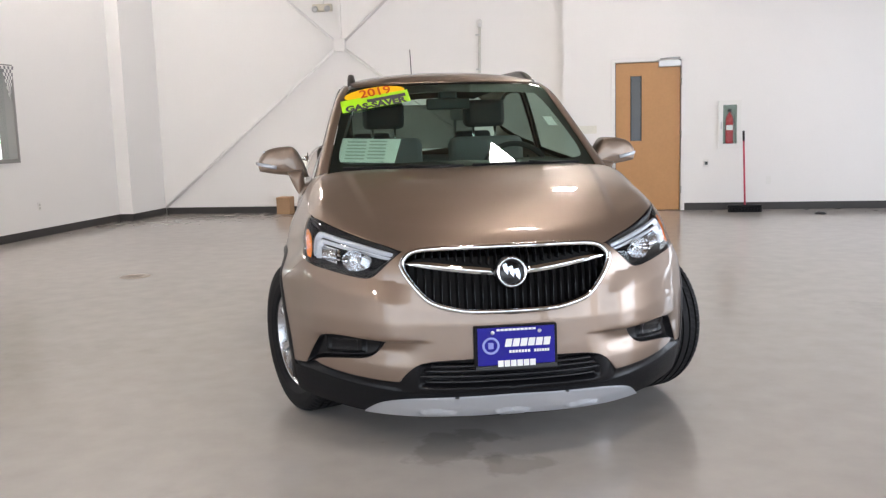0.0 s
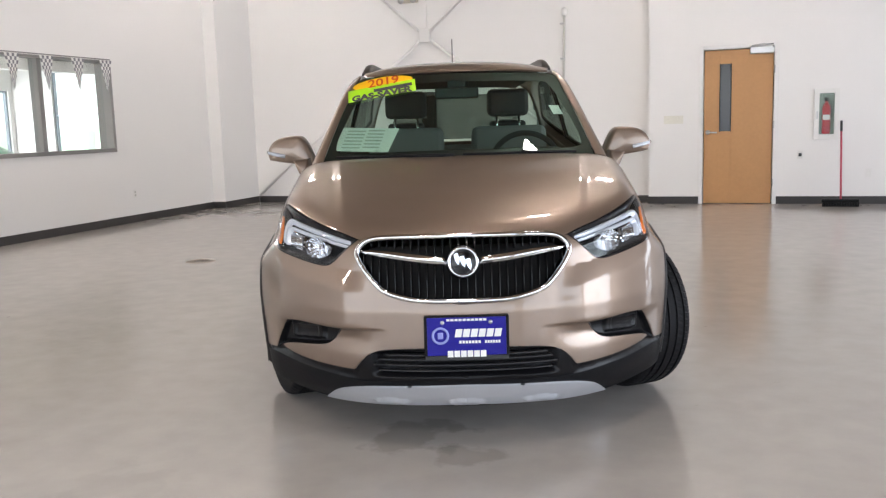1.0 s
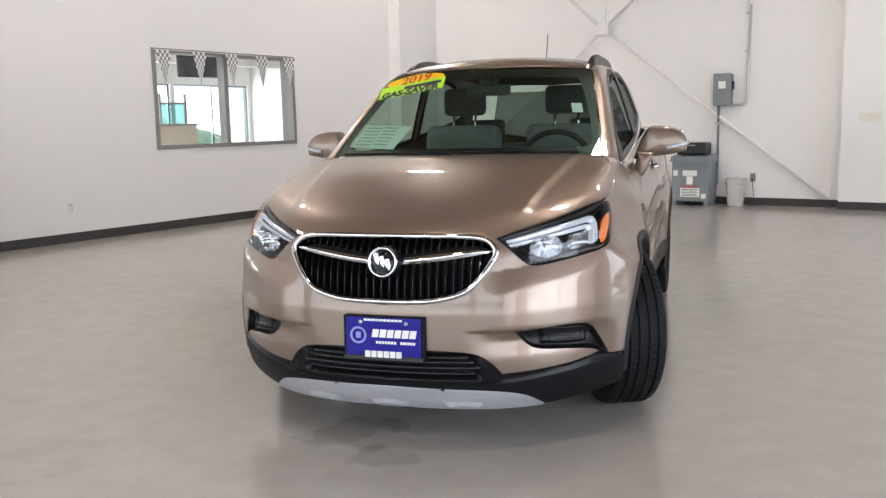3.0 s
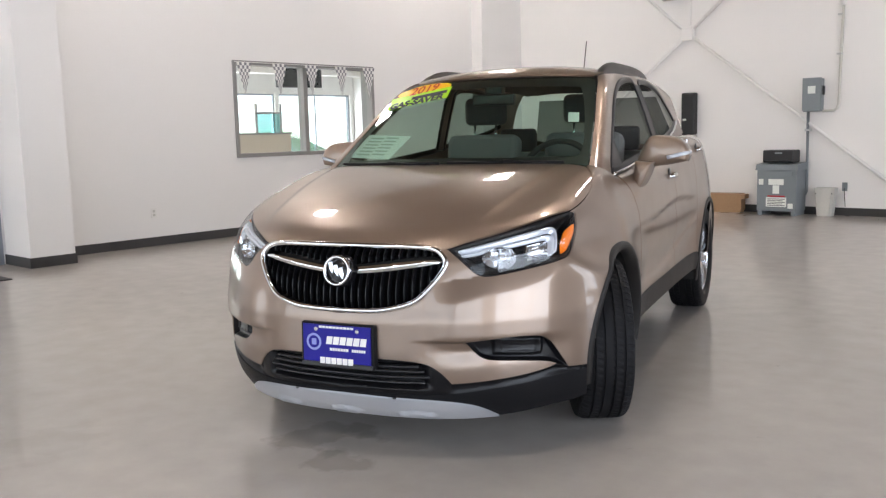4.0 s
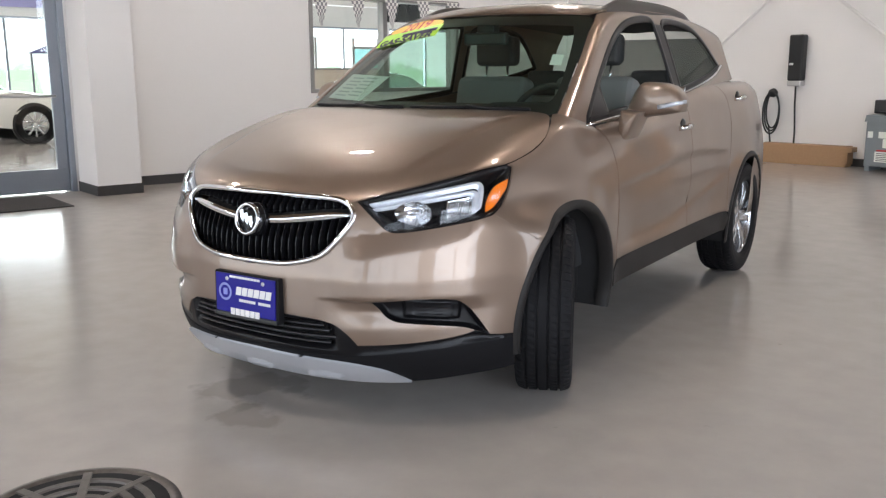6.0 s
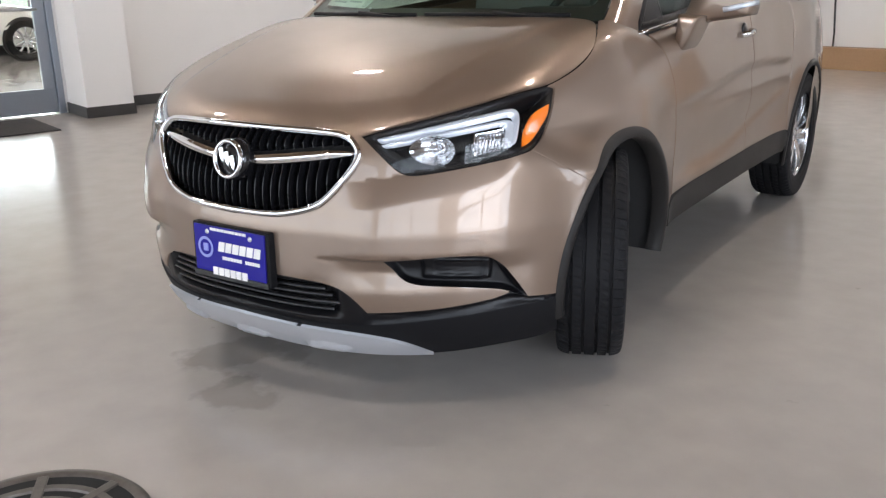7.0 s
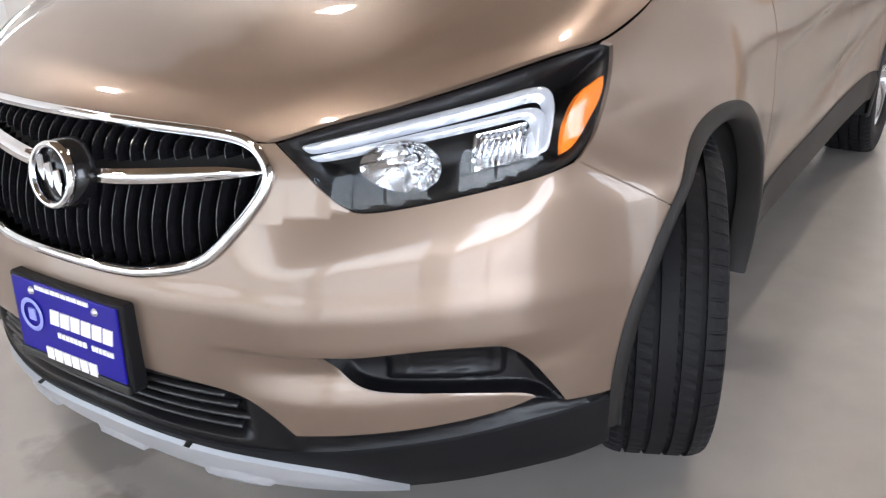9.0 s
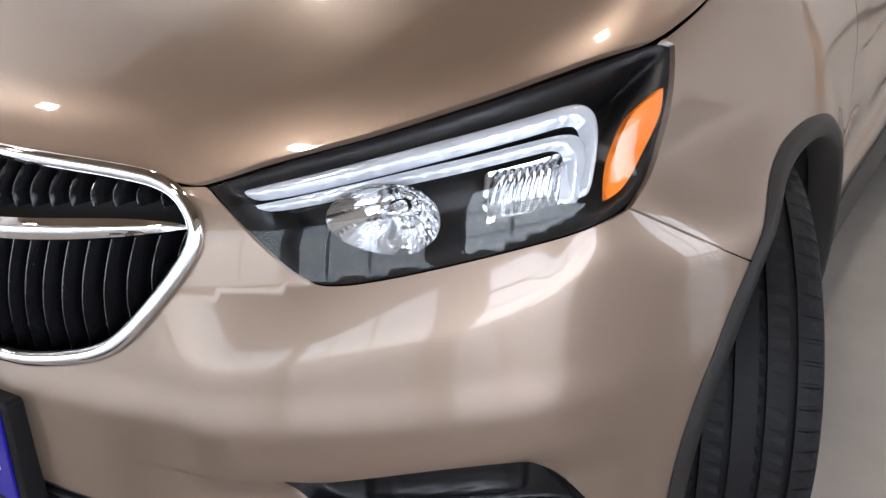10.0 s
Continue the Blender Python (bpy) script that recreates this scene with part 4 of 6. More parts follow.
def panel(f, look_from, outline, holes=(), cell=0.011, lift=0.0, depth=None, gap=0.0016, skirt=0.010, sharp=42, sides=(1,), rounds=3):
    """A skin panel of the shape f inside an outline of points on it, with openings. depth(p, d): how far it sinks at p, d from its rim."""
    flat, ray = look_from
    mid = 1 in sides and -1 in sides and np.abs(np.asarray(outline)[:, 0]).min() < 1e-6
    loops = []
    for k, pts in enumerate([outline, *holes]):
        loop = spaced(eased(flat(pts), sharp, rounds), cell)
        area = (loop[:, 0] * np.roll(loop[:, 1], -1) - loop[:, 1] * np.roll(loop[:, 0], -1)).sum()
        t = np.roll(loop, -1, 0) - np.roll(loop, 1, 0)
        t = t / (np.linalg.norm(t, axis=1, keepdims=True) + 1e-12)
        inward = np.stack([-t[:, 1], t[:, 0]], -1) * (1 if (area > 0) == (k == 0) else -1)
        shift = gap * inward
        if mid:
            on = loop[:, 0] < 1e-5
            shift[on, 0] = 0
        loops.append(loop + shift)
    lo, hi = loops[0].min(0), loops[0].max(0)
    gx, gy = np.meshgrid(np.arange(lo[0], hi[0], cell), np.arange(lo[1], hi[1], cell * 0.9))
    gx = gx + (np.arange(gx.shape[0])[:, None] % 2) * cell / 2
    grid = np.stack([gx.ravel(), gy.ravel()], -1)
    ok = within(grid, loops[0])
    for h in loops[1:]:
        ok &= ~within(grid, h)
    grid = grid[ok]
    rim = np.concatenate(loops)
    grid = grid[near(grid, rim) > cell * 0.55]
    pts = np.concatenate([rim, grid])
    edges, at = [], 0
    for loop in loops:
        n = len(loop)
        edges += [(at + i, at + (i + 1) % n) for i in range(n)]
        at += n
    vs, _, tris, *_ = geometry.delaunay_2d_cdt([Vector(p) for p in pts], edges, [], 0, 1e-7)
    q = np.array([(v.x, v.y) for v in vs])
    tris = np.array([t for t in tris if len(t) == 3])
    c = q[tris].mean(1)
    ok = within(c, loops[0])
    for h in loops[1:]:
        ok &= ~within(c, h)
    tris = tris[ok]
    p = leave(f, *ray(q))
    n = slope(f, p)
    out_n = n.copy()
    move = np.full(len(p), float(lift))
    if depth is not None:
        move = move - depth(p, near(q, rim))
    skin = p + n * move[:, None]
    if depth is not None:
        fn = np.cross(skin[tris[:, 1]] - skin[tris[:, 0]], skin[tris[:, 2]] - skin[tris[:, 0]])
        fn *= np.sign((fn * n[tris[:, 0]]).sum(-1, keepdims=True))
        m = np.zeros_like(n)
        for k in range(3):
            np.add.at(m, tris[:, k], fn)
        m = m / (np.linalg.norm(m, axis=1, keepdims=True) + 1e-15)
        n = np.where((m * out_n).sum(-1, keepdims=True) > 0.2, m, out_n)
    face = np.cross(skin[tris[:, 1]] - skin[tris[:, 0]], skin[tris[:, 2]] - skin[tris[:, 0]])
    turn = (face * n[tris[:, 0]]).sum(-1) < 0
    tris[turn] = tris[turn][:, ::-1]
    if skirt:
        count = {}
        for t in tris:
            for a, b in ((t[0], t[1]), (t[1], t[2]), (t[2], t[0])):
                count[(min(a, b), max(a, b))] = (a, b) if (min(a, b), max(a, b)) not in count else None
        rim_edges = [e for e in count.values() if e and not (mid and abs(skin[e[0]][0]) < 1e-4 and abs(skin[e[1]][0]) < 1e-4)]
        low = {}
        extra, nrm, more = [], [], []
        for a, b in rim_edges:
            for i in (a, b):
                if i not in low:
                    low[i] = len(skin) + len(extra)
                    extra.append(skin[i] - out_n[i] * skirt)
                    nrm.append(n[i])
            more += [(b, a, low[a]), (b, low[a], low[b])]
        if extra:
            skin, n, tris = np.concatenate([skin, extra]), np.concatenate([n, nrm]), np.concatenate([tris, more])
    out = []
    for s in sides:
        flip = np.array([s, 1, 1])
        out.append((skin * flip, tris if s > 0 else tris[:, ::-1], n * flip))
    verts = np.concatenate([o[0] for o in out])
    shift, faces = 0, []
    for o in out:
        faces.append(o[1] + shift)
        shift += len(o[0])
    return mesh_of(verts, np.concatenate(faces), np.concatenate([o[2] for o in out]))


BOTH = (1, -1)
NOSE, TOPVIEW, FLANK, DOME, ROOFVIEW = pole((0, 0.9, 0.6)), plan(0.55), axis(0.6), pole((0, 2.1, 1.05)), plan(1.2)
PAINT = paint_metallic("champagne_metallic_paint", (0.250, 0.186, 0.142), (0.234, 0.174, 0.132))
CHROME = material("chrome", (0.72, 0.72, 0.73), 0.05, 1.0, 0.01)
SILVER = material("silver_paint", (0.50, 0.52, 0.55), 0.38, 0.55, 0.03, 300)
ALLOY = material("machined_alloy", (0.60, 0.61, 0.63), 0.25, 0.9, 0.04, 200)
TYRE = material("tyre_rubber", (0.009, 0.009, 0.010), 0.6, 0, 0.2, 160, 0.2, 0, 0.15)
SCREEN = glass("green_tinted_glass", (0.44, 0.59, 0.51))
DARKGLASS = glass("dark_tinted_glass", (0.50, 0.53, 0.52), 0.12)
REARGLASS = glass("rear_window_glass", (0.25, 0.27, 0.255), 0.4)
SIDEGLASS = glass("side_window_glass", (0.84, 0.88, 0.86), 0.1)
HOUSE = material("headlight_housing_black", (0.005, 0.005, 0.006), 0.35, 0, 0.1, 90, 0, 0, 0.25)
LENS = glass("headlight_lens", (0.95, 0.96, 0.97), 0.55)
LIGHTBAR = material("white_light_guide", (0.62, 0.66, 0.72), 0.16, 0.35, 0.02, 90, 0, 0.6)
AMBER = material("amber_reflector", (0.95, 0.22, 0.015), 0.18, 0, 0.08, 220, 0.2, 0.6)
SEAT = material("grey_seat_cloth", (0.24, 0.24, 0.235), 0.85, 0, 0.1, 300, 0.3)
TRIM = material("dark_cabin_trim", (0.03, 0.031, 0.032), 0.7, 0, 0.1, 200, 0.15)
SHEET = material("printed_sheet", (0.72, 0.80, 0.74), 0.5, 0, 0.02)
BLUE = material("blue_plate", (0.008, 0.005, 0.21), 0.35, 0, 0.05, 40, 0, 0, 0.25)
LIME = material("lime_sticker", (0.42, 0.80, 0.02), 0.35, 0, 0.03)
ORANGE = material("yellow_orange_sticker", (0.95, 0.56, 0.01), 0.35, 0, 0.04)
RAIL = material("bronze_rail", (0.036, 0.030, 0.026), 0.42, 0.3, 0.06)

car = thing("car", "champagne-brown compact crossover with its front wheels turned, parked on the concrete", "car", CAR)


def arch(yc, degrees_list, r=0.412):
    return S([(yc - r * math.cos(math.radians(d)), 0.347 + r * math.sin(math.radians(d))) for d in degrees_list])


GRILLE = [(0, 0.578), (0.15, 0.589), (0.228, 0.602), (0.30, 0.622), (0.338, 0.653), (0.385, 0.712), (0.411, 0.757), (0.405, 0.785), (0.370, 0.815)]
HL_LOW = [(0.405, 0.816), (0.445, 0.786), (0.482, 0.751), (0.514, 0.721), (0.544, 0.712), (0.604, 0.720), (0.688, 0.736), (0.747, 0.749), (0.785, 0.765)]
HL_OUT = [(0.362, 0.796), (0.404, 0.840), (0.441, 0.892), (0.464, 0.919)]
HL_TOP = [(0.755, 0.447), (0.732, 0.385), (0.669, 0.272), (0.566, 0.149), (0.487, 0.078)]
SHUT = [(0.764, 0.541), (0.766, 0.628), (0.763, 0.702), (0.755, 0.765), (0.735, 0.819), (0.684, 0.921)]
FOG_TOP = [(0.480, 0.473), (0.543, 0.481), (0.639, 0.488), (0.710, 0.483), (0.729, 0.472), (0.750, 0.443), (0.774, 0.392), (0.795, 0.340)]
BLADE = [(0.513, 0.425), (0.541, 0.407), (0.575, 0.399), (0.671, 0.388), (0.746, 0.371), (0.760, 0.360)]
INTAKE = [(0.731, 0.345), (0.639, 0.328), (0.523, 0.318), (0.432, 0.314), (0.401, 0.356), (0.354, 0.393), (0.26, 0.408), (0, 0.413)]
CLAD = [(0, 0.274), (0.291, 0.270), (0.448, 0.273), (0.572, 0.288), (0.672, 0.298), (0.790, 0.318)]

bumper = part("bumper", panel(body, NOSE, np.concatenate([F(GRILLE), F(HL_LOW), arch(0.755, (47, 35, 22, 10, -2)), F(FOG_TOP[::-1]), F(BLADE), F(INTAKE)]), cell=0.010, sides=BOTH), PAINT, car)
HOOD = [(0, -0.043), (0.143, -0.037), (0.318, -0.007), (0.372, 0.0), (0.405, 0.012), *HL_TOP[::-1], *SHUT, (0.62, 0.97), (0.45, 0.945), (0.25, 0.92), (0, 0.905)]
part("hood", panel(body, TOPVIEW, T(HOOD), cell=0.014, sides=BOTH, sharp=60), PAINT, car)
for s in BOTH:
    part("fender", panel(body, NOSE, np.concatenate([T(HL_TOP[:1]), T([*SHUT, (0.665, 1.0), (0.69, 1.14)]), S([(1.215, 0.98), (1.24, 0.80), (1.237, 0.60), (1.235, 0.44)]), arch(0.755, (175, 155, 135, 115, 95, 75, 60, 47)), F(HL_LOW[-1:]), S(HL_OUT)]), cell=0.012, sides=(s,)), PAINT, car)
    fd = part("front_door", panel(body, FLANK, np.concatenate([S([(1.245, 0.44), (1.247, 0.60), (1.25, 0.80), (1.225, 0.98)]), E([(1.22, 0.53), (1.8, 0.58), (2.28, 0.615)]), S([(2.272, 0.95), (2.235, 0.75), (2.235, 0.44)])]), cell=0.017, sides=(s,)), PAINT, car)
    rd = part("rear_door", panel(body, FLANK, np.concatenate([S([(2.240, 0.44), (2.240, 0.75), (2.277, 0.95)]), E([(2.285, 0.615), (2.95, 0.665)]), S([(3.0, 0.98), (2.94, 0.85), (2.895, 0.70), (2.88, 0.58), (2.88, 0.44)])]), cell=0.017, sides=(s,)), PAINT, car)
    part("quarter_panel", panel(body, FLANK, np.concatenate([E([(2.955, 0.665), (3.6, 0.73), (3.9, 0.68)]), S([(4.0, 0.8), (4.0, 0.45), (3.76, 0.44)]), arch(3.31, (172, 150, 125, 100, 75, 50, 30, 12)), S([(2.885, 0.44), (2.885, 0.58), (2.90, 0.70), (2.945, 0.85), (3.005, 0.98)])]), cell=0.024, sides=(s,)), PAINT, car)
    part("sill_cladding", panel(body, FLANK, np.concatenate([S([(1.17, 0.40), (1.24, 0.445), (2.1, 0.445), (2.87, 0.445), (2.90, 0.40), (2.86, 0.33), (1.20, 0.33)])]), cell=0.024, lift=0.006, sides=(s,)), TAUPE, car)
    for d, (door, hy, hz) in enumerate(((fd, 2.15, 0.972), (rd, 3.19, 1.092))):
        c = S([(hy, hz)])[0]
        cup = part("handle_cup", lathe([(0, 0.004), (0.035, 0.003), (0.042, 0.0), (0.044, -0.004)], 24, "x"), BLACK, door)
        cup.location = (s * (c[0] - 0.001), hy + 0.01, hz)
        grip = [(s * (c[0] + dx), hy + dy, hz + dz) for dx, dy, dz in ((0.006, -0.075, -0.004), (0.03, -0.06, 0.0), (0.038, 0.0, 0.002), (0.03, 0.06, 0.004), (0.006, 0.075, 0.004))]
        part("handle", tube(grip, 0.012, 10, flat=(0.009, 0.013)), CHROME, door, "chrome pull handle")
    # arch trim and wheel well
    for yc in (0.755, 3.31):
        verts, faces, n = [], [], 64
        q = [math.radians(-14 + 208 * i / n) for i in range(n + 1)]
        rows = []
        for r, up in ((0.419, 0.001), (0.410, 0.007), (0.394, 0.008), (0.384, 0.002)):
            p = S([(yc - r * math.cos(a), 0.347 + r * math.sin(a)) for a in q])
            rows.append(p + slope(body, p) * up)
        rows.append(rows[-1] - np.array([0.05, 0, 0]))
        verts = np.concatenate(rows) * np.array([s, 1, 1])
        for k in range(len(rows) - 1):
            for i in range(n):
                a, b = k * (n + 1) + i, (k + 1) * (n + 1) + i
                faces.append((a, a + 1, b + 1, b) if s < 0 else (b, b + 1, a + 1, a))
        part("arch_trim", mesh_of(verts, faces, smooth=True), TAUPE, car)
        ring = [(yc - 0.402 * math.cos(a), 0.347 + 0.402 * math.sin(a)) for a in np.radians(np.linspace(-14, 194, 37))]
        verts = [(s * x, y, z) for x in (0.42, 0.858) for y, z in ring] + [(s * 0.42, yc, 0.30)]
        faces = [(i, i + 1, i + 38, i + 37) for i in range(36)] + [(i + 1, i, 74) for i in range(36)]
        part("wheel_liner", mesh_of(verts, faces, smooth=True), PIT, car)

# lower front
def intake_depth(p, d):
    a, z = np.abs(p[:, 0]), p[:, 2]
    box_in = (1 - ease(a, 0.31, 0.37)) * ease(z, 0.296, 0.304) * (1 - ease(z, 0.386, 0.396))
    groove = ease(a, 0.40, 0.46) * (0.006 + 0.006 * ease(z - 0.30 - 0.06 * (a - 0.4), 0.0, 0.008))
    return 0.045 * box_in + groove * ease(d, 0, 0.01)


part("intake_surround", panel(body, NOSE, np.concatenate([F(INTAKE[::-1]), F([(0.760, 0.360), (0.795, 0.340)]), arch(0.755, (-2, -4)), F(CLAD[::-1])]), cell=0.0085, lift=-0.004, depth=intake_depth, gap=0.0005, sides=BOTH), HOUSE, car)
part("valance", panel(body, NOSE, np.concatenate([F(CLAD), arch(0.755, (-4, -12, -20)), F([(0.72, 0.188), (0.6, 0.168), (0.4, 0.160), (0, 0.156)])]), cell=0.016, lift=0.002, gap=0.0005, sides=BOTH), MATTE, car)


def skid_relief(p, d):
    a, z = np.abs(p[:, 0]), p[:, 2]
    out = 0
    for c in (0.0, 0.285):
        r = np.sqrt(((a - c) / 0.075) ** 2 + ((z - 0.194) / 0.013) ** 2)
        out = out - 0.010 * (1 - ease(r, 0.82, 1.02))
    return out


part("skid_plate", panel(body, NOSE, F([(0, 0.264), (0.307, 0.258), (0.43, 0.245), (0.515, 0.221), (0.562, 0.172), (0.417, 0.170), (0.2, 0.174), (0, 0.175)]), cell=0.0075, lift=0.013, depth=skid_relief, skirt=0.014, sides=BOTH), SILVER, car, "silver painted skid plate")
for k, z in enumerate((0.318, 0.340, 0.362, 0.381)):
    half = 0.352 - 0.02 * abs(k - 1)
    xs = np.linspace(-half, half, 33)
    pts = F(np.stack([np.abs(xs), np.full(33, z)], -1))
    pts[:, 0], pts[:, 1] = xs, pts[:, 1] + 0.018
    part("intake_slat", tube(pts, 0.006, 8, flat=(0.011, 0.0055)), BLACK, car)


def fog_depth(p, d):
    a, z = np.abs(p[:, 0]), p[:, 2]
    lean = z + 0.10 * (a - 0.65)
    inner = ease(a, 0.565, 0.577) * (1 - ease(a, 0.715, 0.727)) * ease(lean, 0.412, 0.418) * (1 - ease(lean, 0.461, 0.467))
    ribs = 0.5 + 0.5 * np.cos((lean - 0.412) / 0.0095 * 2 * np.pi)
    field = ease(a, 0.592, 0.600) * (1 - ease(a, 0.698, 0.706)) * ease(lean, 0.420, 0.423) * (1 - ease(lean, 0.456, 0.459))
    return ease(d, 0.0, 0.012) * 0.026 - inner * 0.014 + field * 0.004 * (0.5 + ribs)


for s in BOTH:
    part("fog_insert", panel(body, NOSE, np.concatenate([F(FOG_TOP), F(BLADE[::-1])]), cell=0.0045, depth=fog_depth, lift=-0.004, gap=0.0004, sides=(s,)), HOUSE, car, "black louvred fog lamp blank")

# grille
grille = part("grille", panel(body, NOSE, np.concatenate([F(GRILLE), F([(0.30, 0.824), (0.14, 0.826), (0, 0.828)])]), cell=0.02, lift=-0.060, gap=0.0, skirt=0.0, sides=BOTH), PIT, car)
rim2 = eased(np.array(GRILLE[1:] + [(0.30, 0.824), (0.14, 0.826), (-0.14, 0.826), (-0.30, 0.824)] + [(-x, z) for x, z in GRILLE[:0:-1]]), 60, 3)
rim2 = spaced(rim2, 0.012)
rp = F(np.stack([np.abs(rim2[:, 0]), rim2[:, 1]], -1))
rn = slope(body, rp)
rp = rp + rn * 0.003
rp[:, 0] = rim2[:, 0]
part("chrome_surround", tube(rp, 0.01, 12, True, flat=(0.0102, 0.008), up=(0, -1, 0)), CHROME, grille, "bright chrome grille surround")
low_x, low_z = [q[0] for q in GRILLE[:7]], [q[1] for q in GRILLE[:7]]


def fin(x, z0, z1, name="slat"):
    n = 9
    zs = np.linspace(z0, z1, n)
    p = F(np.stack([np.full(n, abs(x)), zs], -1))
    bow = 0.010 * np.sin(np.linspace(0, math.pi, n))
    verts, faces = [], []
    for (px, py, pz), b in zip(p, bow):
        y = py + 0.020 - b
        for dx, dy in ((-0.0058, 0.045), (-0.0042, 0.014), (-0.0009, 0.0), (0.0009, 0.0), (0.0042, 0.014), (0.0058, 0.045)):
            verts.append((x + dx, y + dy, pz))
    for i in range(n - 1):
        for k in range(5):
            a = i * 6 + k
            faces.append((a, a + 1, a + 7, a + 6))
    faces += [tuple(range(6))[::-1], tuple((n - 1) * 6 + k for k in range(6))]
    part(name, mesh_of(verts, faces), GLOSSBLACK, grille)


bar_low = lambda a: float(curve(a, (0.0, 0.07, 0.142, 0.262, 0.365, 0.41), (0.726, 0.728, 0.733, 0.748, 0.764, 0.772)))
bar_high = lambda a: float(curve(a, (0.0, 0.072, 0.285, 0.362, 0.41), (0.748, 0.753, 0.779, 0.783, 0.776)))
for k in range(13):
    for s in BOTH:
        x = s * (0.016 + 0.0305 * k)
        a = abs(x)
        zb = float(curve(a, low_x, low_z)) + 0.004
        if bar_low(a) - 0.006 - zb > 0.02:
            fin(x, zb, bar_low(a) - 0.005)
        if 0.820 - bar_high(a) > 0.015:
            fin(x, bar_high(a) + 0.004, 0.822)
for s in BOTH:
    part("wing_bar", panel(body, NOSE, F([(0.058, 0.734), (0.072, 0.753), (0.285, 0.779), (0.362, 0.782), (0.402, 0.775), (0.365, 0.765), (0.262, 0.749), (0.142, 0.733), (0.066, 0.727)]), cell=0.0045, lift=-0.004, depth=lambda p, d: -0.005 * ease(d, 0, 0.010), skirt=0.016, sides=(s,)), CHROME, grille, "chrome wing bar")
ey = float(F([(0, 0.735)])[0][1])
badge = part("badge", lathe([(0, -0.012), (0.050, -0.010), (0.060, 0.0), (0.064, 0.03)], 40, "y"), GLOSSBLACK, grille)
badge.location, badge.rotation_euler = (0, ey - 0.014, 0.736), (radians(-10), 0, 0)
part("badge_ring", lathe([(0.046, -0.012), (0.048, -0.019), (0.054, -0.021), (0.058, -0.017), (0.059, -0.008)], 48, "y"), CHROME, badge)
for dx, dz in ((-0.0225, 0.012), (0.0, 0.002), (0.0225, -0.008)):
    sh = prism([(-0.0095, 0.021), (0.0095, 0.021), (0.0095, -0.006), (0.0, -0.026), (-0.0095, -0.006)], 0.006)
    bmesh.ops.bevel(sh, geom=[e for e in sh.edges], offset=0.002, segments=1, affect="EDGES")
    bmesh.ops.transform(sh, matrix=pose(dx, -0.019, dz, 0, -16, 0), verts=sh.verts)
    part("shield", sh, CHROME, badge)

# headlights
def bowl(p, d):
    return 0.006 + 0.060 * ease(d, 0.004, 0.045)


BAR1 = [(0.439, 0.816), (0.573, 0.852), (0.677, 0.877), (0.715, 0.887), (0.732, 0.881), (0.746, 0.863), (0.757, 0.812), (0.757, 0.786), (0.750, 0.784), (0.748, 0.832), (0.737, 0.862), (0.723, 0.872), (0.685, 0.863), (0.581, 0.838), (0.451, 0.804)]
BAR2 = [(0.455, 0.801), (0.586, 0.833), (0.667, 0.849), (0.713, 0.859), (0.734, 0.856), (0.748, 0.838), (0.753, 0.80), (0.752, 0.778), (0.740, 0.778), (0.741, 0.80), (0.737, 0.831), (0.726, 0.845), (0.71, 0.846), (0.667, 0.836), (0.586, 0.820), (0.465, 0.792)]
AMB = [(0.417, 0.878), (0.401, 0.850), (0.361, 0.819), (0.304, 0.786), (0.276, 0.779), (0.296, 0.814), (0.331, 0.853), (0.364, 0.867)]
HL = np.concatenate([F(HL_LOW), S(HL_OUT), T(HL_TOP)])
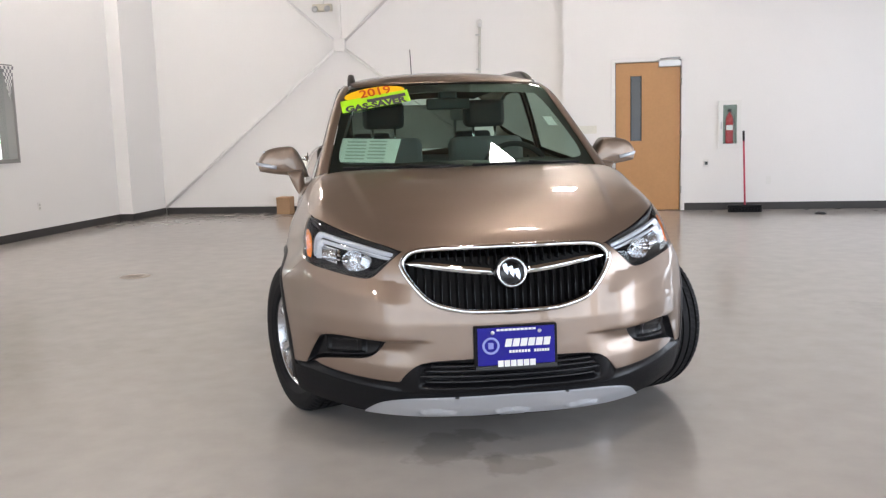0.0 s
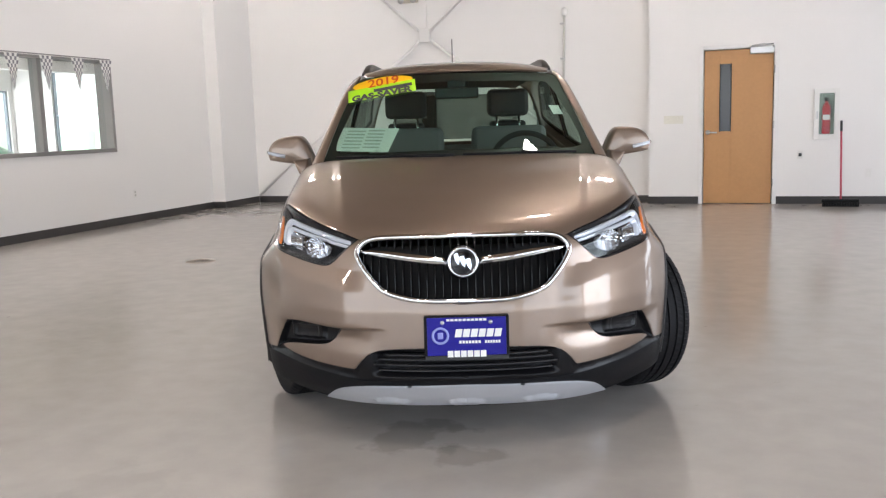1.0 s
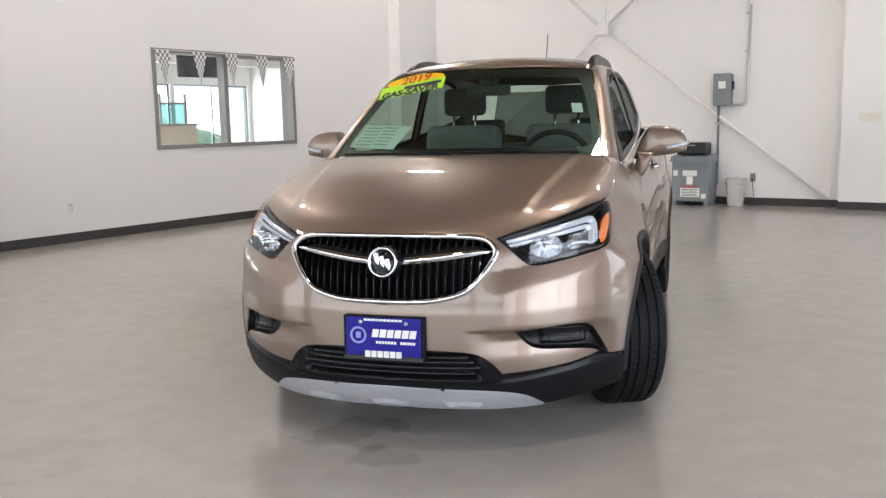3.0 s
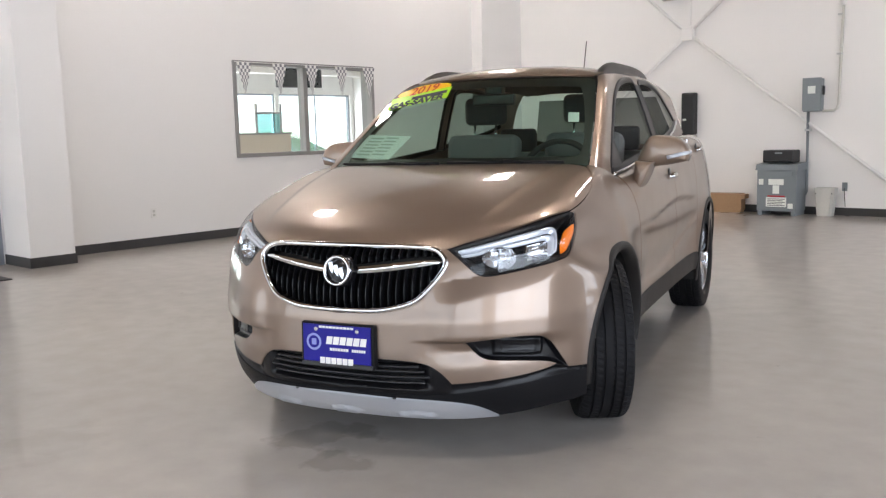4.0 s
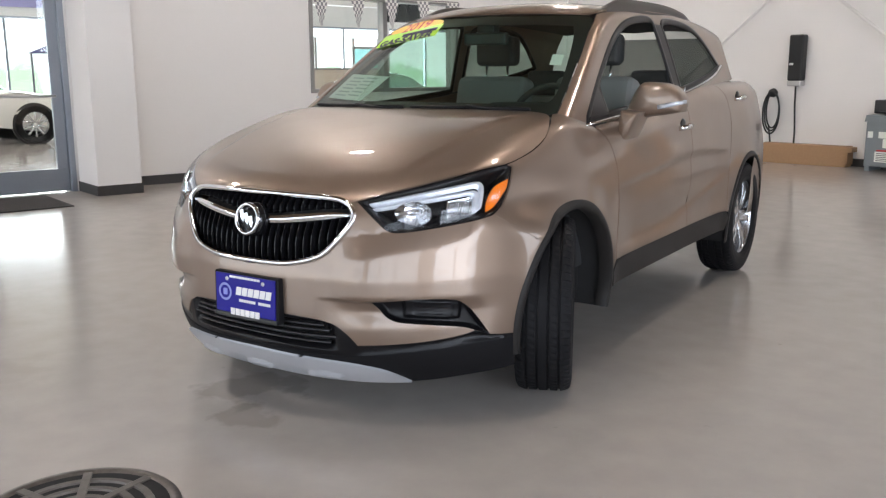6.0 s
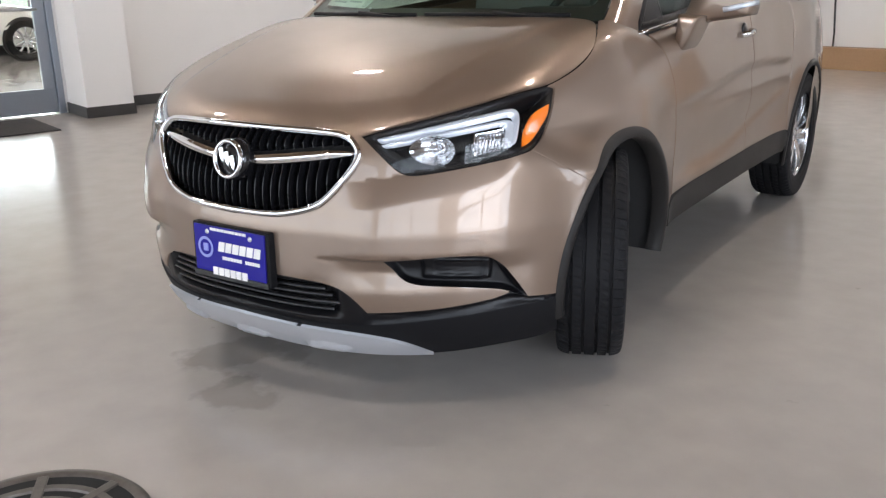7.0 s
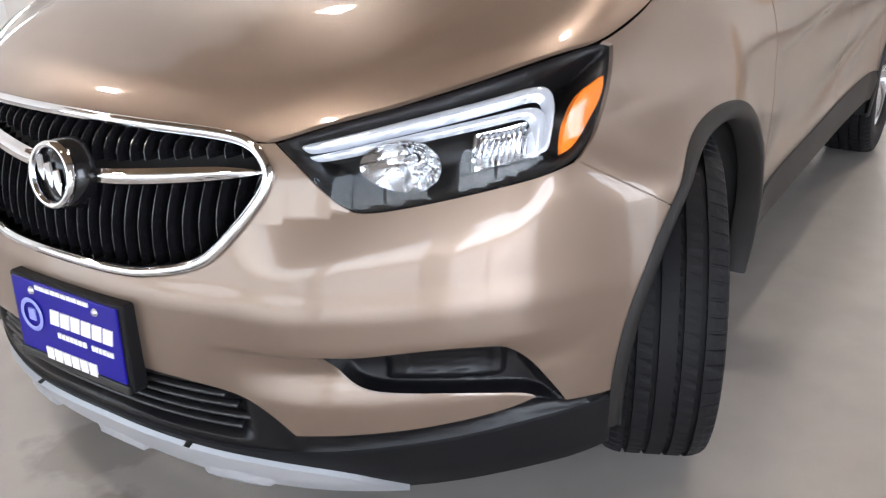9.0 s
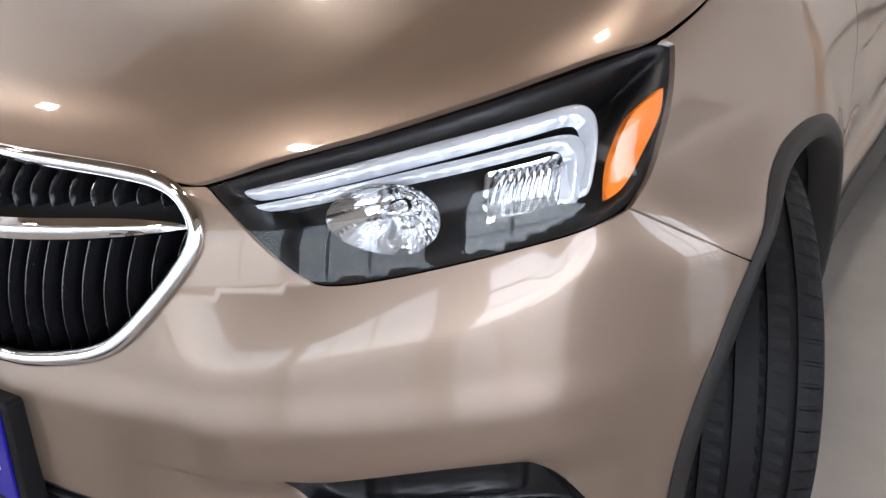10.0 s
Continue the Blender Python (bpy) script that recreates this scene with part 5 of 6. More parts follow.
for s in BOTH:
    hl = part("headlight", panel(body, NOSE, HL, cell=0.007, lift=-0.001, depth=bowl, gap=0.0002, skirt=0.02, sides=(s,)), HOUSE, car, "clear headlight with white light bars")
    ln = part("lens", panel(body, NOSE, HL, cell=0.007, lift=0.0015, gap=0.0012, skirt=0.0, sides=(s,)), LENS, hl)
    ln.visible_shadow = False
    part("light_bar", panel(body, NOSE, F(BAR1), cell=0.004, lift=-0.016, depth=lambda p, d: -0.004 * ease(d, 0, 0.005), gap=0.0, skirt=0.018, sharp=70, sides=(s,)), LIGHTBAR, hl)
    part("light_bar", panel(body, NOSE, F(BAR2), cell=0.004, lift=-0.022, depth=lambda p, d: -0.003 * ease(d, 0, 0.004), gap=0.0, skirt=0.018, sharp=70, sides=(s,)), LIGHTBAR, hl)
    part("indicator", panel(body, NOSE, S(AMB), cell=0.005, lift=-0.006, gap=0.0, skirt=0.01, sides=(s,)), AMBER, hl, "amber side reflector")
    c = F([(0.578, 0.775)])[0]
    verts, faces, nr, na = [], [], 12, 60
    for i in range(nr + 1):
        r = 0.009 + 0.034 * i / nr
        for k in range(na):
            q = 2 * math.pi * k / na
            cut = 0.0030 * ((k // 3) % 2) * (i / nr) * (1 if math.cos(q) > -0.35 else 0)
            cut += 0.0016 * ((i // 2) % 2) * (1 if math.cos(q) > -0.1 else 0)
            verts.append((s * (1.85 if math.cos(q) < 0 else 1.12) * r * math.cos(q), -0.046 * (i / nr) ** 1.7 + cut, r * math.sin(q) * 0.96))
    for i in range(nr):
        for k in range(na):
            a, b = i * na + k, i * na + (k + 1) % na
            faces.append((a, b, b + na, a + na))
    rf = part("reflector", mesh_of(verts, faces), CHROME, hl, "faceted chrome reflector")
    rf.location = (s * (c[0] - 0.010), c[1] + 0.066, c[2])
    rf.rotation_euler = (0, 0, radians(s * 26))
    bulb = part("bulb", lathe([(0, -0.028), (0.006, -0.026), (0.008, -0.018), (0.008, 0.0)], 20, "y"), CHROME, hl)
    bulb.location = (s * (c[0] - 0.010), c[1] + 0.064, c[2])
    part("reflector", panel(body, NOSE, F([(0.668, 0.828), (0.745, 0.844), (0.749, 0.774), (0.680, 0.757)]), cell=0.006, lift=-0.040, depth=lambda p, d: 0.006 * ease(d, 0, 0.02), gap=0, skirt=0.02, sides=(s,)), CHROME, hl)
    for k in range(10):
        x = 0.680 + 0.0070 * k
        pts = F([(x, 0.772), (x, 0.790), (x, 0.808), (x, 0.826)])
        pts = (pts - slope(body, pts) * 0.036) * np.array([s, 1, 1])
        part("flute", tube(pts, 0.0028, 6), CHROME, hl)

# number plate in its holder
PL = pose(0.006, -0.150, 0.372, -2, 0, 0)
plate = part("plate_holder", box((-0.160, 0.0, 0.0), (0.160, 0.034, 0.168), 0.008, 3), MATTE, car)
plate.matrix_basis = PL
part("plate", box((-0.148, -0.004, 0.018), (0.148, 0.001, 0.162), 0.002), BLUE, plate, "blue dealer plate with white bars of lettering")
part("border", box((-0.156, -0.006, 0.0), (0.156, 0.0, 0.017), 0.002), BLACK, plate)
def letter_blocks(x0, x1, z0, z1, n, gap, lean=0.0):
    """A row of plain slanted blocks, one for each letter."""
    w = (x1 - x0) / n
    for k in range(n):
        a, b = x0 + k * w, x0 + (k + 1 - gap) * w
        d = lean * (z1 - z0)
        part("lettering_block", prism([(a, z0), (b, z0), (b + d, z1), (a + d, z1)], 0.003, Matrix.Translation((0, -0.0065, 0))), WHITE, plate)


letter_blocks(-0.045, 0.132, 0.088, 0.118, 6, 0.17, 0.2)
letter_blocks(-0.028, 0.055, 0.064, 0.074, 7, 0.25)
letter_blocks(0.068, 0.128, 0.064, 0.074, 6, 0.25)
letter_blocks(-0.072, 0.076, 0.012, 0.036, 6, 0.16)
letter_blocks(-0.075, 0.078, 0.149, 0.157, 10, 0.2)
part("emblem_ring", lathe([(0.024, -0.0065), (0.026, -0.008), (0.031, -0.008), (0.033, -0.0065)], 32, "y"), material("pale_blue_print", (0.25, 0.28, 0.60), 0.4), plate).location = (-0.098, 0.0, 0.094)
part("emblem_core", box((-0.108, -0.0075, 0.082), (-0.088, -0.0035, 0.106), 0.003), material("pale_blue_core", (0.25, 0.28, 0.60), 0.4), plate)
for sx in (-0.09, 0.09):
    part("screw", lathe([(0, -0.008), (0.006, -0.0075), (0.008, -0.004)], 16, "y"), STEEL, plate).location = (sx, 0, 0.143)

# ---- cabin ----
HOUSING = [(0.800, 1.100), (0.826, 1.160), (0.850, 1.196), (0.876, 1.208), (0.980, 1.198), (1.025, 1.165), (1.046, 1.119), (1.034, 1.079), (0.960, 1.064), (0.876, 1.054), (0.840, 1.036), (0.782, 1.044)]
ARM = [(0.770, 1.085), (0.850, 1.075), (0.815, 0.990), (0.792, 0.952), (0.776, 0.944), (0.760, 0.976)]


def pad(outline, y, fore, aft, s):
    """A cushion-shaped shell over an upright outline: (x, z) points, bulging fore and aft of y."""
    loop = spaced(eased(np.array(outline), 50, 3), 0.008)
    c, n = loop.mean(0), len(loop)
    rows = [(q, fore) for q in np.radians((90, 70, 50, 35, 22, 12, 5))] + [(q, aft) for q in np.radians((0, 12, 26, 45, 65, 90))]
    verts = []
    for q, deep in rows:
        k = 1.03 * max(math.cos(q), 0.0) ** 0.26
        for px, pz in loop:
            verts.append((s * (c[0] + k * (px - c[0])), y + deep * math.sin(q) ** 0.45, c[1] + k * (pz - c[1])))
    faces = [(j * n + i, j * n + (i + 1) % n, (j + 1) * n + (i + 1) % n, (j + 1) * n + i)[::-s] for j in range(len(rows) - 1) for i in range(n)]
    return mesh_of(verts, faces, smooth=True)


WS_SIDE = [(0.672, 1.080), (0.667, 1.108), (0.622, 1.28), (0.572, 1.43), (0.548, 1.503)]
WS = [(0, 1.10), (0.3, 1.098), (0.55, 1.086)] + WS_SIDE + [(0.512, 1.517), (0.3, 1.528), (0, 1.532)]
ws = part("windshield", panel(cabin, DOME, F(WS, cabin), cell=0.03, lift=-0.002, gap=0.002, skirt=0.004, sides=BOTH), SCREEN, car, "green-tinted windshield")
ws.visible_shadow = False
INNER = [(0, 1.485), (0.3, 1.48), (0.485, 1.467), (0.518, 1.425), (0.580, 1.28), (0.621, 1.16), (0.60, 1.118), (0.3, 1.128), (0, 1.13)]
part("windshield_border", panel(cabin, DOME, F(WS + INNER, cabin), cell=0.016, lift=-0.006, gap=0.0015, skirt=0.0, sides=BOTH), BLACK, car)
ROOF_EDGE = [(0.530, 1.72), (0.537, 2.1), (0.532, 2.6), (0.507, 3.1), (0.462, 3.45)]
part("roof", panel(cabin, ROOFVIEW, T([(0, 1.612), (0.3, 1.632), (0.49, 1.672)] + ROOF_EDGE + [(0.44, 3.62), (0, 3.70)], cabin), cell=0.03, sides=BOTH), PAINT, car)
FWIN = [(1.16, 1.045), (1.38, 1.215), (1.65, 1.395), (1.86, 1.48), (2.04, 1.512), (2.26, 1.527), (2.30, 1.508), (2.36, 1.135), (2.25, 1.12)]
RWIN = [(2.47, 1.15), (2.42, 1.49), (2.47, 1.525), (2.75, 1.525), (2.98, 1.495), (3.12, 1.44), (3.33, 1.30), (3.36, 1.278), (3.2, 1.24), (2.9, 1.195)]
for s in BOTH:
    part("door_frame", panel(cabin, DOME, np.concatenate([F([(0.672, 1.05)] + [(x + 0.003, z) for x, z in WS_SIDE], cabin), T(ROOF_EDGE, cabin), S([(3.58, 1.40), (3.64, 1.20), (2.9, 1.10), (2.2, 1.02), (1.5, 0.97), (1.06, 0.97)], cabin)]), [S(FWIN, cabin), S(RWIN, cabin)], cell=0.016, sides=(s,)), PAINT, car)
    for name, outline in (("side_window", FWIN), ("side_window", RWIN)):
        pane = part(name, panel(cabin, DOME, S(outline, cabin), cell=0.03, lift=-0.010, gap=-0.004, skirt=0.0, sides=(s,)), DARKGLASS if outline is RWIN else SIDEGLASS, car)
        pane.visible_shadow = False
        loop = spaced(eased(np.array(outline), 42, 3), 0.02)
        p = S(loop, cabin)
        p = (p + slope(cabin, p) * -0.002) * np.array([s, 1, 1])
        part("window_seal", tube(p, 0.012, 8, True, flat=(0.019, 0.006), up=(s, 0, 0.2)), HOUSE, car)
    bar = S([(1.40, 1.055), (1.385, 1.12), (1.36, 1.185)], cabin) * np.array([s, 1, 1])
    part("window_divider", tube(bar - np.array([s * 0.004, 0, 0]), 0.012, 8, flat=(0.013, 0.008), up=(s, 0, 0)), BLACK, car)
    part("pillar_cover", panel(cabin, DOME, S([(2.345, 1.12), (2.475, 1.13), (2.425, 1.50), (2.285, 1.50)], cabin), cell=0.02, lift=0.002, sides=(s,)), HOUSE, car)
    part("sail_panel", panel(cabin, DOME, S([(1.10, 1.0), (1.18, 1.045), (1.34, 1.18), (1.38, 1.20), (1.40, 1.06), (1.3, 1.0)], cabin), cell=0.02, lift=0.003, sides=(s,)), BLACK, car)
    by = np.linspace(1.12, 3.38, 24)
    bz = curve(by, (1.1, 1.5, 2.25, 2.9, 3.2, 3.38), (1.028, 1.052, 1.112, 1.184, 1.232, 1.285))
    p = S(np.stack([by, bz], -1), cabin)
    p = (p + slope(cabin, p) * 0.006) * np.array([s, 1, 1])
    part("belt_strip", tube(p, 0.008, 8, flat=(0.007, 0.009), up=(s, 0, 0)), CHROME, car, "chrome strip under the side windows")
    # roof rail
    ry = np.concatenate([np.linspace(1.80, 2.14, 12), np.linspace(2.2, 2.9, 12), np.linspace(2.96, 3.24, 10)])
    rx = curve(ry, (1.80, 2.0, 2.3, 2.85, 3.24), (0.520, 0.516, 0.510, 0.495, 0.470))
    base = T(np.stack([rx, ry], -1), cabin)
    rise = curve(ry, (1.80, 1.86, 1.98, 2.12, 2.3, 2.85, 3.05, 3.17, 3.24), (0.0, 0.018, 0.038, 0.046, 0.044, 0.040, 0.034, 0.020, 0.0))
    section = ((0.024, -0.020), (0.022, 0.35), (0.017, 0.86), (0.007, 1.0), (-0.008, 1.0), (-0.017, 0.86), (-0.022, 0.35), (-0.024, -0.020))
    verts = [(s * (x + dx), y, z + (k * h if k > 0 else k)) for (x, y, z), h in zip(base, rise) for dx, k in section]
    faces = [(i * 8 + k, i * 8 + k + 1, (i + 1) * 8 + k + 1, (i + 1) * 8 + k)[::s] for i in range(len(ry) - 1) for k in range(7)]
    rl = part("roof_rail", mesh_of(verts, faces, smooth=True), RAIL, car, "bronze-grey roof rail")
    # mirror
    mirror = part("mirror", pad(HOUSING, 1.540, -0.085, 0.052, s), PAINT, car)
    part("mirror_arm", pad([(x + 0.037, z) for x, z in ARM], 1.430, -0.075, 0.110, s), PAINT, mirror)
    part("mirror_foot", tube([(s * 0.66, 1.36, 0.995), (s * 0.72, 1.41, 0.982), (s * 0.785, 1.45, 0.972)], 0.02, 10, flat=(0.024, 0.012)), PAINT, mirror)
    tip = [(s * 0.945, 1.453, 1.098), (s * 0.975, 1.453, 1.104), (s * 1.005, 1.456, 1.111), (s * 1.032, 1.468, 1.117), (s * 1.050, 1.512, 1.121)]
    part("repeater", tube(tip, 0.01, 8, flat=(0.008, 0.010)), LIGHTBAR, mirror, "clear white turn repeater")
    part("mirror_glass", box((s * 0.935 - 0.085, 1.588, 1.075), (s * 0.935 + 0.085, 1.595, 1.185), 0.003), CHROME, mirror)

# cowl and wipers
xs = np.linspace(-0.66, 0.66, 31)
cw = F(np.stack([np.abs(xs), 1.075 - 0.02 * (xs / 0.66) ** 2], -1), cabin)
cw[:, 0] = xs
part("cowl", tube(cw + np.array([0, -0.005, -0.034]), 0.03, 10, flat=(0.055, 0.016)), MATTE, car)
for pts in ([(-0.60, 1.094), (-0.30, 1.096), (-0.02, 1.096)], [(0.02, 1.098), (0.30, 1.098), (0.57, 1.094)]):
    q = F([(abs(a), b) for a, b in pts], cabin)
    q[:, 0] = [a for a, _ in pts]
    wp = part("wiper", tube(q + np.array([0, -0.02, 0.006]), 0.007, 8), MATTE, car)
    part("wiper_arm", tube([q[1] + np.array([0, -0.028, 0.012]), q[2] + np.array([0.03, -0.05, -0.015])], 0.008, 8), MATTE, wp)
part("antenna", tube([(-0.02, 3.40, 1.535), (-0.02, 3.53, 1.885)], 0.0035, 8), BLACK, car)

# stickers on the glass
def on_screen(pts, lift):
    q = np.array(pts, float)
    p = F(np.stack([np.abs(q[:, 0]), q[:, 1]], -1), cabin)
    n = slope(cabin, p)
    p = p + n * lift
    p[:, 0] = np.sign(q[:, 0]) * np.abs(p[:, 0])
    return p


def sticker(name, outline, mat, parent, lift=0.004, label=""):
    """A flat print on the windshield: a fan of strips that follows the glass."""
    loop = spaced(np.array(outline, float), 0.02)
    grid = np.array([(a, b) for a in np.arange(-0.66, 0.66, 0.025) for b in np.arange(1.1, 1.54, 0.025)])
    grid = grid[within(grid, loop)]
    if len(grid):
        grid = grid[near(grid, loop) > 0.012]
    pts = np.concatenate([loop, grid]) if len(grid) else loop
    n = len(loop)
    vs, _, tris, *_ = geometry.delaunay_2d_cdt([Vector(p) for p in pts], [(i, (i + 1) % n) for i in range(n)], [], 0, 1e-7)
    q = np.array([(v.x, v.y) for v in vs])
    tris = np.array([t for t in tris if len(t) == 3])
    tris = tris[within(q[tris].mean(1), loop)]
    return part(name, mesh_of(on_screen(q, lift), tris, smooth=True), mat, parent, label)


def slanted(c, w, h, tilt):
    q = math.radians(tilt)
    return [(c[0] + a * w / 2 * math.cos(q) - b * h / 2 * math.sin(q), c[1] + a * w / 2 * math.sin(q) + b * h / 2 * math.cos(q)) for a, b in ((-1, -1), (1, -1), (1, 1), (-1, 1))]


oval = [(-0.405 + 0.165 * math.cos(q) - 0.03 * math.sin(q) * 0.2, 1.478 + 0.034 * math.sin(q) + 0.06 * 0.165 * math.cos(q) * 2.2) for q in np.linspace(0, 2 * math.pi, 40, endpoint=False)]
st = sticker("price_sticker", slanted((-0.405, 1.432), 0.37, 0.066, 9), LIME, ws, 0.0045, "lime banner sticker with black lettering")
sticker("year_oval", oval, ORANGE, st, 0.0030, "yellow-orange oval sticker")


def screen_words(name, words, size, c, tilt, mat, parent, lift, width, bold=0.0):
    cu = bpy.data.curves.new(name, "FONT")
    cu.body, cu.size, cu.align_x, cu.align_y, cu.resolution_u = words, size, "CENTER", "CENTER", 3
    cu.offset = bold
    tmp = bpy.data.objects.new("tmp", cu)
    me = bpy.data.meshes.new_from_object(tmp)
    bpy.data.objects.remove(tmp)
    w = max(v.co.x for v in me.vertices) - min(v.co.x for v in me.vertices)
    q = math.radians(tilt)
    pts = [(c[0] + v.co.x * width / w * math.cos(q) - v.co.y * math.sin(q), c[1] + v.co.x * width / w * math.sin(q) + v.co.y * math.cos(q)) for v in me.vertices]
    for v, p in zip(me.vertices, on_screen(pts, lift)):
        v.co = p
    return part(name, me, mat, parent)


screen_words("lettering", "2019", 0.062, (-0.40, 1.482), 9, material("red_print", (0.55, 0.05, 0.01), 0.4), st, 0.0055, 0.17, 0.001)
screen_words("lettering", "GAS-SAVER", 0.042, (-0.405, 1.412), 9, INK, st, 0.0065, 0.33, 0.0022)
sticker("lettering_bar", slanted((-0.345, 1.449), 0.21, 0.017, 9), INK, st, 0.006, "dark bar of lettering")
sheet = sticker("window_sheet", [(-0.632, 1.140), (-0.350, 1.130), (-0.300, 1.243), (-0.605, 1.255)], SHEET, ws, -0.012, "printed sales sheet behind the glass")
for k in range(6):
    z = 1.152 + 0.016 * k
    for a, b in ((-0.595, -0.50), (-0.485, -0.40)):
        sh = 0.3 * (z - 1.14)
        sticker("lettering_bar", [(a + sh, z), (b + sh, z - 0.003), (b + sh, z + 0.003), (a + sh, z + 0.006)], material("grey_print", (0.40, 0.46, 0.42), 0.6) if k == 0 and a < -0.55 else bpy.data.materials["grey_print"], sheet, -0.0105)
sticker("pass_sticker", [(0.500, 1.292), (0.552, 1.290), (0.534, 1.337), (0.482, 1.339)], PAPER, ws, -0.010)

# inside of the cabin
part("dashboard", box((-0.68, 1.03, 0.80), (0.68, 1.42, 1.055), 0.06, 4), TRIM, car)
part("instrument_hood", box((0.20, 1.22, 1.02), (0.54, 1.40, 1.115), 0.035, 4), TRIM, car)
part("console", box((-0.16, 1.25, 0.55), (0.16, 1.46, 1.10), 0.03, 3), TRIM, car)
q = np.linspace(0, 2 * math.pi, 40, endpoint=False)
wheel_rim = [(0.37 + 0.185 * math.cos(a), 1.50 + 0.185 * math.sin(a) * 0.42, 1.02 + 0.185 * math.sin(a) * 0.9) for a in q]
sw = part("steering_wheel", tube(wheel_rim, 0.016, 10, True), TRIM, car)
part("steering_hub", box((0.30, 1.46, 0.96), (0.44, 1.52, 1.06), 0.02, 3), TRIM, sw)
for a in (-1, 1):
    part("steering_spoke", tube([(0.37 + a * 0.05, 1.49, 1.02), (0.37 + a * 0.18, 1.50, 1.03)], 0.014, 8), TRIM, sw)
for sx in (-0.32, 0.32):
    seat = part("seat", box((sx - 0.24, 1.62, 0.42), (sx + 0.24, 2.12, 0.62), 0.05, 3), SEAT, car)
    back = box((sx - 0.235, -0.07, 0.0), (sx + 0.235, 0.07, 0.66), 0.06, 4)
    bmesh.ops.transform(back, matrix=pose(0, 2.08, 0.58, -14, 0, 0), verts=back.verts)
    part("backrest", back, SEAT, seat, "grey cloth backrest")
    head = box((sx - 0.13, 2.20, 1.285), (sx + 0.13, 2.31, 1.455), 0.045, 4)
    part("headrest", head, TRIM, seat)
    for px in (-0.07, 0.07):
        part("headrest_post", tube([(sx + px, 2.225, 1.16), (sx + px, 2.25, 1.32)], 0.007, 8), CHROME, seat)
part("rear_seat", box((-0.62, 2.75, 0.45), (0.62, 3.0, 1.10), 0.06, 3), SEAT, car)
for sx in (-0.36, 0.36):
    part("rear_headrest", box((sx - 0.13, 2.93, 1.10), (sx + 0.13, 3.01, 1.26), 0.035, 3), TRIM, car)
part("inside_mirror", box((-0.12, 1.55, 1.385), (0.12, 1.59, 1.445), 0.012, 3), BLACK, car)
part("mirror_stalk", box((-0.05, 1.56, 1.44), (0.05, 1.62, 1.50), 0.012, 2), BLACK, car)
part("headliner", panel(cabin, ROOFVIEW, T([(0, 1.74)] + ROOF_EDGE + [(0, 3.60)], cabin), cell=0.06, lift=-0.04, skirt=0.0, sides=BOTH), TRIM, car)
part("bulkhead_panel", box((-0.70, 0.93, 0.25), (0.70, 0.96, 1.0)), PIT, car)
part("engine_cover", box((-0.36, 0.02, 0.26), (0.36, 0.90, 0.70), 0.04), PIT, car)
part("underbody", box((-0.40, 0.15, 0.21), (0.40, 3.95, 0.27), 0.02), PIT, car)
part("cabin_floor", box((-0.72, 0.96, 0.27), (0.72, 3.9, 0.42)), PIT, car)
part("boot_floor", box((-0.62, 3.02, 0.42), (0.62, 3.9, 0.85)), TRIM, car)
for s in BOTH:
    part("door_lining", box((s * 0.72 - 0.02, 1.0, 0.42), (s * 0.72 + 0.02, 3.6, 1.02), 0.01), TRIM, car)
# tail
verts, faces = [], []
az, el = np.radians(np.linspace(96, 264, 57)), np.radians(np.linspace(-24, 26, 20))
aa, ee = np.meshgrid(az, el)
o, w = pole((0, 3.3, 0.75))[1](np.stack([aa, ee], -1))
tp = leave(body, o, w)
faces = [(j * 57 + k, j * 57 + k + 1, (j + 1) * 57 + k + 1, (j + 1) * 57 + k) for j in range(19) for k in range(56)]
part("tailgate", mesh_of(tp.reshape(-1, 3), faces, slope(body, tp).reshape(-1, 3)), PAINT, car)
part("rear_window", mesh_of([(-0.56, 3.95, 1.12), (0.56, 3.95, 1.12), (0.45, 3.72, 1.47), (-0.45, 3.72, 1.47)], [(0, 1, 2, 3)]), REARGLASS, car)

# wheels
def tyre_mesh():
    prof = [(0.228, -0.090), (0.236, -0.098), (0.262, -0.106), (0.300, -0.108), (0.322, -0.105), (0.333, -0.101), (0.339, -0.094), (0.3445, -0.080)]
    for c in (-0.060, -0.021, 0.021, 0.060):
        prof += [(0.347, c - 0.0055), (0.3395, c - 0.0045), (0.3395, c + 0.0045), (0.347, c + 0.0055)]
    prof += [(r, -h) for r, h in prof[7::-1]]
    m, turn = len(prof), []
    for k in range(72):
        turn += [(5.0 * k, 0), (5.0 * k + 0.25, 1), (5.0 * k + 0.95, 1), (5.0 * k + 1.2, 0), (5.0 * k + 3.1, 2), (5.0 * k + 3.3, 2)]
    sides, verts, faces = len(turn), [], []
    for deg, cut in turn:
        for i, (r, h) in enumerate(prof):
            skew = 0.9 * math.copysign(1, h) * abs(h) / 0.06
            if cut == 1 and abs(h) > 0.07 and r > 0.325:
                r -= 0.0032
            if cut == 2 and i in (9, 12, 17, 20, 25, 26):
                r -= 0.0022
            q = math.radians(deg + skew)
            verts.append((h, r * math.cos(q), r * math.sin(q)))
    for k in range(sides):
        l = (k + 1) % sides
        for i in range(m - 1):
            faces.append((k * m + i, k * m + i + 1, l * m + i + 1, l * m + i))
    return mesh_of(verts, faces)


